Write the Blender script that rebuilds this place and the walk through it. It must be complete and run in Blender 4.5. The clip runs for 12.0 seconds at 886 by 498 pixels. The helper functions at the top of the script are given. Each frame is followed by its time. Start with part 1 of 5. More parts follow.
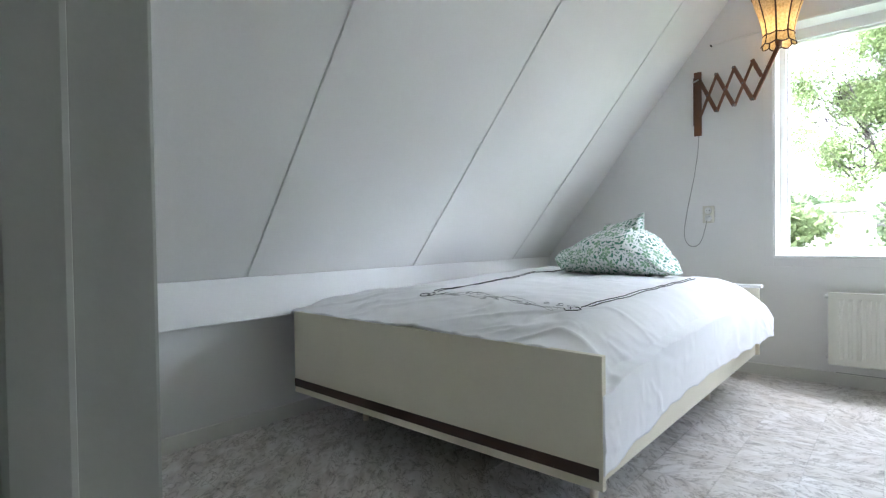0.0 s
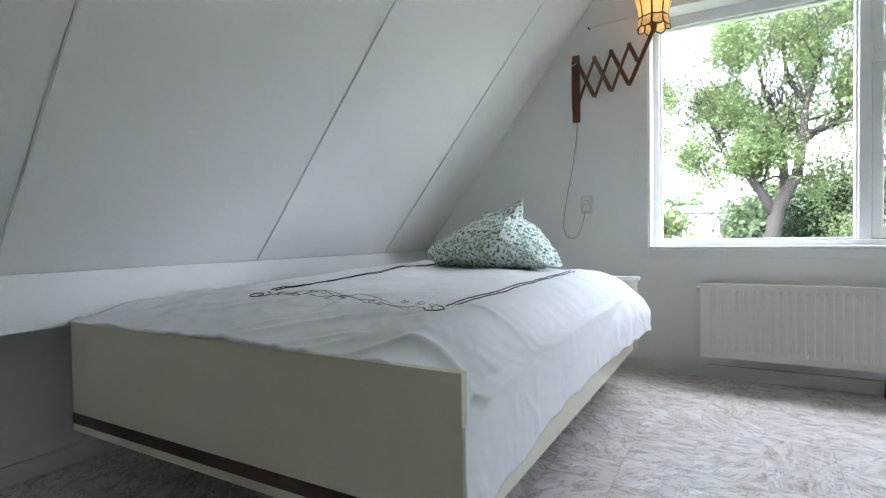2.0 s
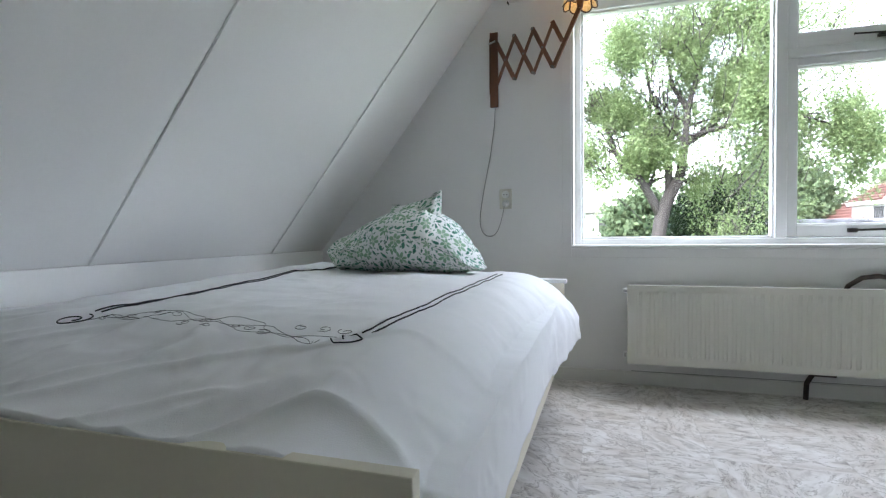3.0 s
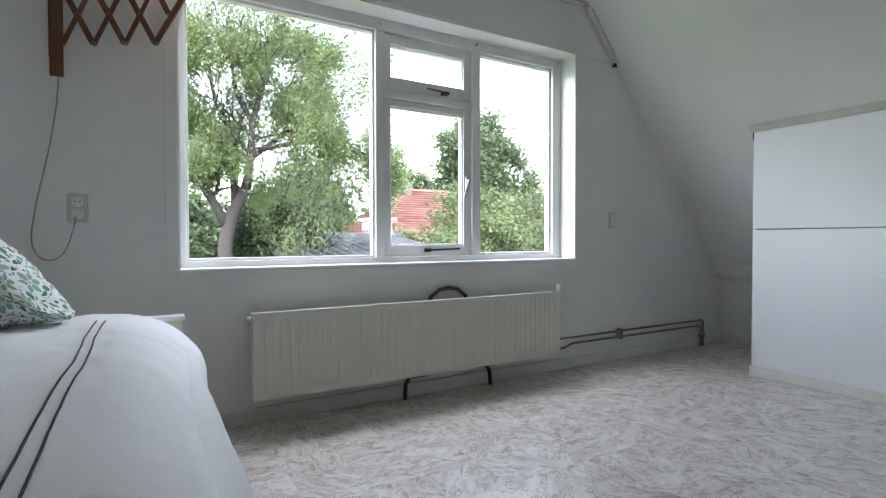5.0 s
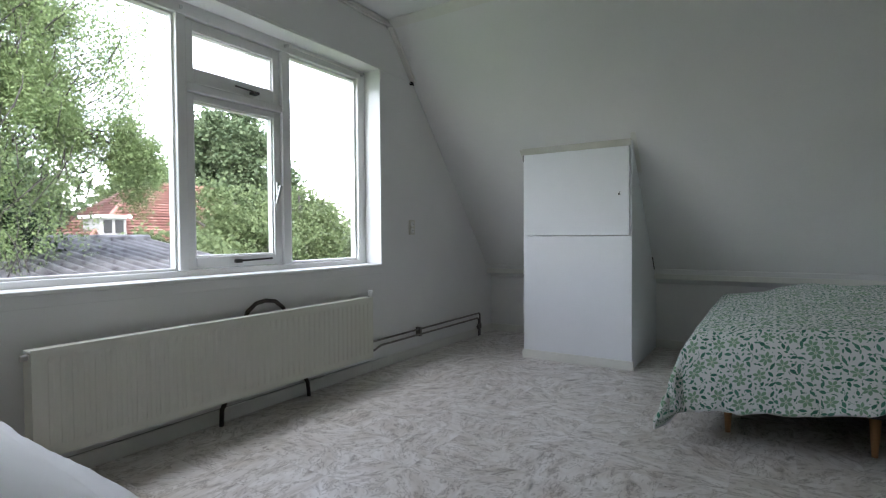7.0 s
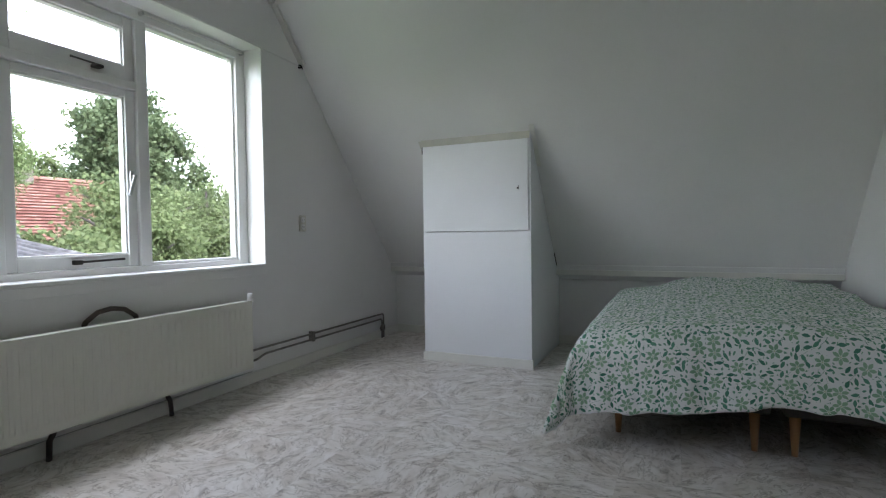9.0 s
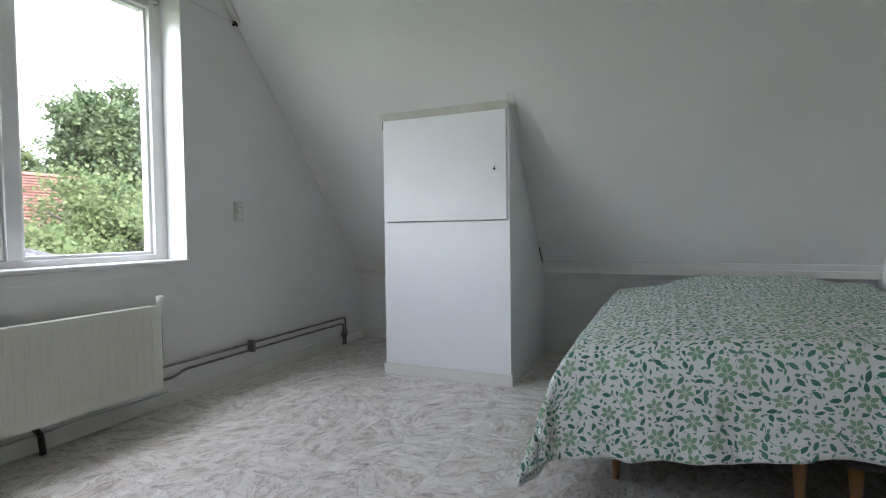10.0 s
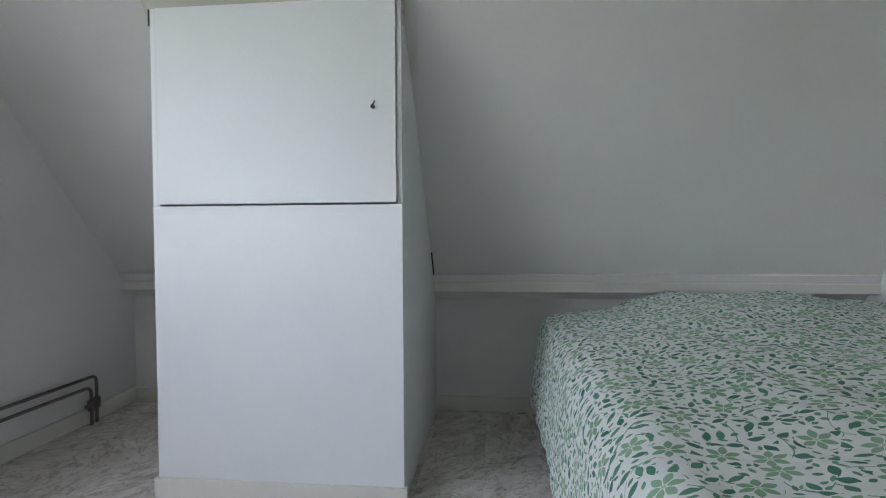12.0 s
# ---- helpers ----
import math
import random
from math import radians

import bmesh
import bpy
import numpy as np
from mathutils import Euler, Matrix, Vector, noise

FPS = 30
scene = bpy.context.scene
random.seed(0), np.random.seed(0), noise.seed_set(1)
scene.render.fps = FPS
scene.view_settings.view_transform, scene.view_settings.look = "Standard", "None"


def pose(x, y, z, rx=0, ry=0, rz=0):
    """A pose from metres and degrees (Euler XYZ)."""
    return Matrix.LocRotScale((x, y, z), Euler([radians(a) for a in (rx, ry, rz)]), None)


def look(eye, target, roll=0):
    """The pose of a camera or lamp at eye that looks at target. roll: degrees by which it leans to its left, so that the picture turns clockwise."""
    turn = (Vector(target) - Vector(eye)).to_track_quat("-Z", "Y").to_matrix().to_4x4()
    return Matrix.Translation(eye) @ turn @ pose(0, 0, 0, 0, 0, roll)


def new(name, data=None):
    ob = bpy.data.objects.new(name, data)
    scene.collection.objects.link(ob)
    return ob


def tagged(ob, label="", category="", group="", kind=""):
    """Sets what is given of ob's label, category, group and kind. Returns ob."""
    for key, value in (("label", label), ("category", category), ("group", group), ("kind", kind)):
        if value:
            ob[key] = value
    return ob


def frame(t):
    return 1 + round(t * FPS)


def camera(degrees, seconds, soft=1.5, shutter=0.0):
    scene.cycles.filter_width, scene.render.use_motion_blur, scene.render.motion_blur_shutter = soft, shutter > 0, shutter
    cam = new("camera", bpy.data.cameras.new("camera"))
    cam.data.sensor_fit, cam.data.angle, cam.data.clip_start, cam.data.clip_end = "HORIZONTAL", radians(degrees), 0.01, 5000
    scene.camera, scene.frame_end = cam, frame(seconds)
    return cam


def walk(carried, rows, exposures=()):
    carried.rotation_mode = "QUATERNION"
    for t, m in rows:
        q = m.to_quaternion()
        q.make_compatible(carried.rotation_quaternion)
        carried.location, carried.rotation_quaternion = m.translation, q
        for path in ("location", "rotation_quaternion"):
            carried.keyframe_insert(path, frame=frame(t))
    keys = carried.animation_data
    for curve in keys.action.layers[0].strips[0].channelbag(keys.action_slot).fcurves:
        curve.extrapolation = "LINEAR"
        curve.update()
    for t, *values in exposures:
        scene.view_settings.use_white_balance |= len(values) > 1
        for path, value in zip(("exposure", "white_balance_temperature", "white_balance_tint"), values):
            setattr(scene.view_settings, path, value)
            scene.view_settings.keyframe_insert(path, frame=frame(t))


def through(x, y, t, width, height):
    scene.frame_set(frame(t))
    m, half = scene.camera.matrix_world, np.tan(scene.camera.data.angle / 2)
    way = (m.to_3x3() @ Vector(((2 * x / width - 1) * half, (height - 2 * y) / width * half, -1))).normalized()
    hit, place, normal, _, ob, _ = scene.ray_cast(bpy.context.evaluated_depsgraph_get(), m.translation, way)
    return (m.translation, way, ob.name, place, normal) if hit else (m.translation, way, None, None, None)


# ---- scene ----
cam = camera(81.3, 12.0, soft=1.2)
PATH = [
    (0, (0.057, 0.216, 0.979), (-1.269, 1.713, 0.941), -0.8),
    (0.5, (0.053, 0.315, 0.96), (-1.212, 1.864, 0.921), -0.9),
    (1, (0.046, 0.437, 0.947), (-1.147, 2.042, 0.904), -0.9),
    (1.5, (0.012, 0.536, 0.93), (-1.101, 2.197, 0.888), -0.8),
    (2, (-0.091, 0.69, 0.919), (-1.076, 2.43, 0.873), -0.8),
    (2.5, (-0.247, 0.907, 0.903), (-1.079, 2.725, 0.849), -0.7),
    (2.7, (-0.307, 0.992, 0.906), (-1.056, 2.845, 0.848), -0.7),
    (4.3, (-0.636, 1.464, 0.963), (-0.23, 3.422, 0.912), -0.2),
    (4.5, (-0.671, 1.494, 0.955), (-0.048, 3.394, 0.915), -0.3),
    (5, (-0.772, 1.496, 0.992), (0.247, 3.216, 0.951), -0.1),
    (5.5, (-0.891, 1.52, 0.991), (0.38, 3.064, 0.958), -0.2),
    (6, (-1.016, 1.649, 1.007), (0.452, 3.007, 0.962), -0.1),
    (6.5, (-1.078, 1.673, 1.039), (0.507, 2.892, 0.985), -0.2),
    (7, (-1.109, 1.733, 1.062), (0.575, 2.811, 1.01), -0.4),
    (7.5, (-1.136, 1.771, 1.095), (0.62, 2.727, 1.038), -0.2),
    (9.5, (-0.477, 1.634, 1.014), (1.349, 2.448, 0.948), -0.8),
    (10, (-0.099, 1.743, 0.991), (1.733, 2.543, 0.92), -0.7),
    (10.5, (0.312, 1.819, 0.994), (2.159, 2.585, 0.923), -0.5),
    (11, (0.675, 2.001, 1.02), (2.559, 2.666, 0.934), -0.2),
    (11.5, (0.974, 2.188, 1.019), (2.9, 2.72, 0.944), -0.2),
    (12, (1.3, 2.337, 0.947), (3.289, 2.539, 0.889), -0.3),
]
walk(cam, [(t, look(eye, target, roll)) for t, eye, target, roll in PATH], exposures=[
    (0.0, 4.82, 6230, 12), (1.2, 4.58, 6230, 12), (2.5, 4.27, 6250, 12), (4.5, 3.82, 6350, 13), (6.0, 3.44, 6400, 13), (7.5, 3.35, 6450, 13),
    (9.5, 3.57, 6480, 13), (10.0, 3.82, 6500, 14), (10.5, 3.87, 6490, 14), (11.0, 3.90, 6480, 14), (12.0, 3.85, 6450, 14)])

# ---- light ----
world = bpy.data.worlds.new("sky")
scene.world = world
world.use_nodes = True
wn, wl = world.node_tree.nodes, world.node_tree.links
sky = wn.new("ShaderNodeTexSky")
sky.sky_type, sky.sun_disc = "NISHITA", False
SUN_UP, SUN_ROUND = radians(48), radians(205)
sky.sun_elevation, sky.sun_rotation, sky.dust_density = SUN_UP, SUN_ROUND, 1.0
cloud = wn.new("ShaderNodeHueSaturation")
cloud.inputs["Saturation"].default_value = 0.46
wl.new(sky.outputs[0], cloud.inputs["Color"])
wl.new(cloud.outputs[0], wn["Background"].inputs["Color"])
wn["Background"].inputs["Strength"].default_value = 0.15
sun = new("sun", bpy.data.lights.new("sun", "SUN"))
sun.data.energy, sun.data.angle, sun.data.color = 0.45, radians(20), (1.0, 0.96, 0.9)
sun.matrix_world = look((-6, -12, 16), (0, 0, 0))

# skylight that falls in through the window's opening, from above its head
skylight = new("skylight", bpy.data.lights.new("skylight", "AREA"))
skylight.data.shape, skylight.data.size, skylight.data.size_y = "RECTANGLE", 2.6, 0.7
skylight.data.energy, skylight.data.color = 5.5, (0.93, 0.97, 1.0)
skylight.matrix_world = look((0.77, 5.02, 2.78), (0.77, 3.9, 0.9))

# ---- helpers of this scene ----
ORIGIN = {}


def mesh_object(name, bm, material, smooth=False):
    me = bpy.data.meshes.new(name)
    bm.to_mesh(me)
    bm.free()
    if material:
        me.materials.append(material)
    if smooth:
        me.shade_smooth()
    return new(name, me)


def thing(name, x, y, z, label, category, group="", kind=""):
    """An empty at a thing's base; its parts are given in world metres."""
    ob = new(name)
    ob.empty_display_size = 0.1
    ob.location = (x, y, z)
    ORIGIN[ob] = Vector((x, y, z))
    return tagged(ob, label, category, group, kind)


def part(name, bm, material, parent, label="", smooth=False):
    o = ORIGIN.get(parent, Vector())
    bmesh.ops.translate(bm, verts=bm.verts, vec=-o)
    ob = mesh_object(name, bm, material, smooth)
    ob.parent = parent
    ORIGIN[ob] = o
    return tagged(ob, label)


def solid(name, bm, material, label, category, kind="structure", smooth=False):
    """A top-level thing that is one mesh; its parts may follow as children."""
    ob = mesh_object(name, bm, material, smooth)
    ORIGIN[ob] = Vector()
    return tagged(ob, label, category, "", kind)


def box(x0, x1, y0, y1, z0, z1, bevel=0.0, bm=None, segments=2):
    own = bmesh.new()
    bmesh.ops.create_cube(own, size=1)
    for v in own.verts:
        v.co = Vector(((x0 + x1) / 2 + v.co.x * (x1 - x0), (y0 + y1) / 2 + v.co.y * (y1 - y0), (z0 + z1) / 2 + v.co.z * (z1 - z0)))
    if bevel:
        bmesh.ops.bevel(own, geom=own.edges[:], offset=bevel, segments=segments, affect="EDGES", profile=0.6)
    return merged(bm, own)


def merged(bm, own):
    if bm is None:
        return own
    me = bpy.data.meshes.new("tmp")
    own.to_mesh(me)
    own.free()
    bm.from_mesh(me)
    bpy.data.meshes.remove(me)
    return bm


def prism(poly, a0, a1, axis="y", bm=None):
    """A polygon in (x, z) drawn out along y, or in (y, z) along x."""
    own = bmesh.new()
    rows = []
    for a in (a0, a1):
        rows.append([own.verts.new((p, a, q) if axis == "y" else (a, p, q)) for p, q in poly])
    own.faces.new(rows[0])
    own.faces.new(rows[1])
    n = len(poly)
    for i in range(n):
        own.faces.new((rows[0][i], rows[0][(i + 1) % n], rows[1][(i + 1) % n], rows[1][i]))
    bmesh.ops.recalc_face_normals(own, faces=own.faces[:])
    return merged(bm, own)


def tube(points, radii, sides=8, bm=None):
    """A round bar along points, with one radius or one for each point."""
    own = bmesh.new()
    pts = [Vector(p) for p in points]
    if not isinstance(radii, (list, tuple)):
        radii = [radii] * len(pts)
    rings = []
    side = None
    for i, p in enumerate(pts):
        d = (pts[min(i + 1, len(pts) - 1)] - pts[max(i - 1, 0)]).normalized()
        if side is None:
            side = d.orthogonal().normalized()
        side = (side - d * side.dot(d)).normalized()
        up = d.cross(side)
        rings.append([own.verts.new(p + (side * math.cos(t) + up * math.sin(t)) * radii[i]) for t in [2 * math.pi * k / sides for k in range(sides)]])
    for a, b in zip(rings, rings[1:]):
        for k in range(sides):
            own.faces.new((a[k], a[(k + 1) % sides], b[(k + 1) % sides], b[k]))
    own.faces.new(rings[0][::-1])
    own.faces.new(rings[-1])
    for f in own.faces:
        f.smooth = len(f.verts) == 4
    return merged(bm, own)


def bar(p, q, w, t, bm=None, side=(0, 1, 0), bevel=0.002):
    """A flat bar from p to q, w wide in the plane and t thick along side."""
    p, q, s = Vector(p), Vector(q), Vector(side)
    d = (q - p).normalized()
    n = d.cross(s).normalized()
    own = bmesh.new()
    bmesh.ops.create_cube(own, size=1)
    for v in own.verts:
        v.co = (p + q) / 2 + d * v.co.x * (q - p).length + n * v.co.y * w + s * v.co.z * t
    if bevel:
        bmesh.ops.bevel(own, geom=own.edges[:], offset=bevel, segments=2, affect="EDGES")
    bmesh.ops.recalc_face_normals(own, faces=own.faces[:])
    return merged(bm, own)


def cloth(fn, nu, nv, thick=0.0):
    """A sheet: fn(u, v) for u, v from 0 to 1 gives the place and the cloth's own metres (for the print)."""
    bm = bmesh.new()
    uv = bm.loops.layers.uv.new("UVMap")
    grid, coords = [], {}
    for i in range(nu + 1):
        row = []
        for j in range(nv + 1):
            p, m = fn(i / nu, j / nv)
            v = bm.verts.new(p)
            coords[v] = m
            row.append(v)
        grid.append(row)
    for i in range(nu):
        for j in range(nv):
            f = bm.faces.new((grid[i][j], grid[i + 1][j], grid[i + 1][j + 1], grid[i][j + 1]))
            f.smooth = True
            for loop in f.loops:
                loop[uv].uv = coords[loop.vert]
    return bm


def fbm(x, y, z=0.0, octaves=3):
    return noise.fractal(Vector((x, y, z)), 1.0, 2.0, octaves)


# ---- materials ----
def material(name, color, rough=0.6, vary=0.06, scale=2.5, bump=0.05, grain=120.0, metal=0.0, spec=0.5, stretch=(1, 1, 1), distance=0.002):
    m = bpy.data.materials.new(name)
    m.use_nodes = True
    n, l = m.node_tree.nodes, m.node_tree.links
    b = n["Principled BSDF"]
    co = n.new("ShaderNodeTexCoord")
    mp = n.new("ShaderNodeMapping")
    mp.inputs["Scale"].default_value = stretch
    l.new(co.outputs["Object"], mp.inputs["Vector"])
    big, fine = n.new("ShaderNodeTexNoise"), n.new("ShaderNodeTexNoise")
    big.inputs["Scale"].default_value, big.inputs["Detail"].default_value = scale, 4
    fine.inputs["Scale"].default_value, fine.inputs["Detail"].default_value = grain, 3
    l.new(mp.outputs[0], big.inputs["Vector"])
    l.new(mp.outputs[0], fine.inputs["Vector"])
    ramp = n.new("ShaderNodeValToRGB")
    c = Vector(color)
    ramp.color_ramp.elements[0].position, ramp.color_ramp.elements[1].position = 0.3, 0.7
    ramp.color_ramp.elements[0].color = (*(c * (1 - vary)), 1)
    ramp.color_ramp.elements[1].color = (*(c * (1 + vary)), 1)
    mix = n.new("ShaderNodeMath")
    mix.operation = "MULTIPLY_ADD"
    mix.inputs[1].default_value = 0.3
    l.new(fine.outputs[0], mix.inputs[0])
    sc = n.new("ShaderNodeMath")
    sc.operation = "MULTIPLY_ADD"
    sc.inputs[1].default_value, sc.inputs[2].default_value = 1.0, -0.15
    l.new(big.outputs[0], sc.inputs[0])
    l.new(sc.outputs[0], mix.inputs[2])
    l.new(mix.outputs[0], ramp.inputs[0])
    l.new(ramp.outputs[0], b.inputs["Base Color"])
    b.inputs["Roughness"].default_value, b.inputs["Metallic"].default_value = rough, metal
    b.inputs["Specular IOR Level"].default_value = spec
    bp = n.new("ShaderNodeBump")
    bp.inputs["Strength"].default_value, bp.inputs["Distance"].default_value = bump, distance
    l.new(fine.outputs[0], bp.inputs["Height"])
    l.new(bp.outputs[0], b.inputs["Normal"])
    return m


WALL = material("white wall paint", (0.80, 0.795, 0.78), 0.7, 0.03, 1.5, 0.25, 160)
SLOPE = material("white painted board", (0.80, 0.795, 0.78), 0.55, 0.03, 1.2, 0.12, 90)
CEIL = material("white ceiling paint", (0.80, 0.80, 0.78), 0.7, 0.03, 1.5, 0.2, 140)
TRIM = material("cream white trim gloss", (0.76, 0.75, 0.70), 0.4, 0.04, 4, 0.08, 60)
LIP = material("shaded cream paint", (0.58, 0.57, 0.50), 0.5, 0.08, 6, 0.1, 70)
FRAME = material("white window gloss", (0.82, 0.82, 0.80), 0.3, 0.03, 5, 0.06, 70)
CREAM = material("cream lacquered board", (0.74, 0.69, 0.56), 0.42, 0.03, 3, 0.04, 60)
BROWN = material("dark brown wood strip", (0.060, 0.026, 0.018), 0.4, 0.25, 6, 0.1, 90, stretch=(0.3, 4, 4))
TEAK = material("teak wood", (0.15, 0.056, 0.025), 0.4, 0.3, 9, 0.15, 110, stretch=(1, 1, 0.25))
BEECH = material("warm beech leg", (0.42, 0.22, 0.09), 0.42, 0.15, 8, 0.1, 90, stretch=(1, 1, 0.2))
RADIATOR = material("cream radiator enamel", (0.70, 0.69, 0.61), 0.35, 0.03, 3, 0.03, 60)
CABINET = material("white cabinet paint", (0.83, 0.84, 0.85), 0.45, 0.02, 2, 0.08, 80)
PIPE = material("tarnished copper pipe", (0.22, 0.20, 0.19), 0.36, 0.35, 14, 0.15, 90, metal=0.8)
HOSE = material("dark rubber hose", (0.055, 0.038, 0.032), 0.55, 0.3, 20, 0.2, 120)
STEEL = material("brushed steel", (0.62, 0.62, 0.61), 0.3, 0.1, 20, 0.05, 200, metal=1.0)
DARKMETAL = material("dark metal", (0.06, 0.055, 0.05), 0.35, 0.2, 20, 0.1, 100, metal=0.8)
PLASTIC = material("cream socket plastic", (0.66, 0.64, 0.56), 0.35, 0.03, 20, 0.02, 100)
WHITEPLASTIC = material("white plastic", (0.78, 0.78, 0.76), 0.35, 0.03, 20, 0.02, 100)
FLEX = material("grey flex", (0.36, 0.35, 0.33), 0.5, 0.05)
DARK = material("dark hole", (0.02, 0.02, 0.02), 0.6, 0.1)
LINEN = material("white cotton", (0.88, 0.88, 0.89), 0.85, 0.02, 3, 0.3, 420, spec=0.2)
THREAD = material("black embroidery thread", (0.02, 0.02, 0.028), 0.8, 0.2, 60, 0.3, 300)
MATTRESS = material("pale mattress ticking", (0.62, 0.60, 0.56), 0.85, 0.05, 12, 0.3, 260)
BASE = material("dark bed base", (0.05, 0.045, 0.04), 0.7, 0.2)
LANDING = material("dimmed landing paint", (0.42, 0.41, 0.36), 0.7, 0.05, 1.5, 0.2, 140)
JAMB = material("door frame paint", (0.40, 0.40, 0.36), 0.45, 0.05, 3, 0.1, 80)
SUB = material("floor under tiles", (0.30, 0.28, 0.26), 0.7, 0.1)
BARK = material("grey bark", (0.050, 0.045, 0.042), 0.9, 0.35, 3, 0.9, 18, spec=0.1, stretch=(1, 1, 0.3), distance=0.03)
MOSS = material("dark moss", (0.022, 0.024, 0.02), 0.95, 0.4, 9, 0.5, 40)
CHIMNEY = material("grey brick", (0.10, 0.085, 0.075), 0.9, 0.3, 5, 0.5, 14)
CEMENT = material("weathered fibre cement", (0.085, 0.085, 0.09), 0.95, 0.75, 7.0, 0.6, 30)
BRICK = material("brown brick", (0.26, 0.17, 0.13), 0.9, 0.25, 1.5, 0.5, 12)
RENDERED = material("pale rendered wall", (0.30, 0.295, 0.285), 0.85, 0.06, 0.6, 0.3, 8)
GREYROOF = material("dull roof tile", (0.22, 0.20, 0.19), 0.9, 0.2, 0.8, 0.3, 10)
GRASS = material("lawn", (0.07, 0.11, 0.035), 0.95, 0.4, 0.4, 0.8, 14, distance=0.05)


def leaf_material(name, dark, light, through=0.35):
    m = bpy.data.materials.new(name)
    m.use_nodes = True
    n, l = m.node_tree.nodes, m.node_tree.links
    b = n["Principled BSDF"]
    geo, ramp = n.new("ShaderNodeNewGeometry"), n.new("ShaderNodeValToRGB")
    ramp.color_ramp.elements[0].color, ramp.color_ramp.elements[1].color = (*dark, 1), (*light, 1)
    l.new(geo.outputs["Random Per Island"], ramp.inputs[0])
    l.new(ramp.outputs[0], b.inputs["Base Color"])
    b.inputs["Roughness"].default_value = 0.65
    b.inputs["Specular IOR Level"].default_value = 0.12
    tr, mx = n.new("ShaderNodeBsdfTranslucent"), n.new("ShaderNodeMixShader")
    l.new(ramp.outputs[0], tr.inputs["Color"])
    mx.inputs[0].default_value = through
    l.new(b.outputs[0], mx.inputs[1])
    l.new(tr.outputs[0], mx.inputs[2])
    l.new(mx.outputs[0], n["Material Output"].inputs["Surface"])
    return m


ROOFTILE = leaf_material("red clay tile", (0.13, 0.055, 0.044), (0.33, 0.18, 0.15), 0.0)

def crumple(m, scale=11.0, depth=0.012, strength=0.5):
    """Adds soft creases, a few centimetres across, to a cloth's relief."""
    n, l = m.node_tree.nodes, m.node_tree.links
    b = n["Principled BSDF"]
    old = b.inputs["Normal"].links[0].from_socket
    co, ns, bp = n.new("ShaderNodeTexCoord"), n.new("ShaderNodeTexNoise"), n.new("ShaderNodeBump")
    ns.noise_type = "RIDGED_MULTIFRACTAL"
    ns.inputs["Scale"].default_value, ns.inputs["Detail"].default_value, ns.inputs["Distortion"].default_value = scale, 4, 0.9
    bp.inputs["Strength"].default_value, bp.inputs["Distance"].default_value = strength, depth
    l.new(co.outputs["Object"], ns.inputs["Vector"])
    l.new(ns.outputs[0], bp.inputs["Height"])
    l.new(old, bp.inputs["Normal"])
    l.new(bp.outputs[0], b.inputs["Normal"])


crumple(LINEN, 7.0, 0.012, 0.45)
WILLOW = leaf_material("fresh green leaf", (0.115, 0.165, 0.070), (0.225, 0.285, 0.135), 0.55)
CONIFER = leaf_material("dark conifer needle", (0.008, 0.017, 0.008), (0.022, 0.040, 0.015), 0.15)
ELM = leaf_material("mid green leaf", (0.062, 0.094, 0.050), (0.125, 0.160, 0.085))
SHRUB = leaf_material("pale green leaf", (0.090, 0.125, 0.055), (0.170, 0.210, 0.100), 0.45)


def glass_material():
    m = bpy.data.materials.new("window glass")
    m.use_nodes = True
    n, l = m.node_tree.nodes, m.node_tree.links
    g, t, mx = n.new("ShaderNodeBsdfGlossy"), n.new("ShaderNodeBsdfTransparent"), n.new("ShaderNodeMixShader")
    g.inputs["Roughness"].default_value = 0.02
    mx.inputs[0].default_value = 0.035
    l.new(t.outputs[0], mx.inputs[1])
    l.new(g.outputs[0], mx.inputs[2])
    l.new(mx.outputs[0], n["Material Output"].inputs["Surface"])
    return m


GLASS = glass_material()


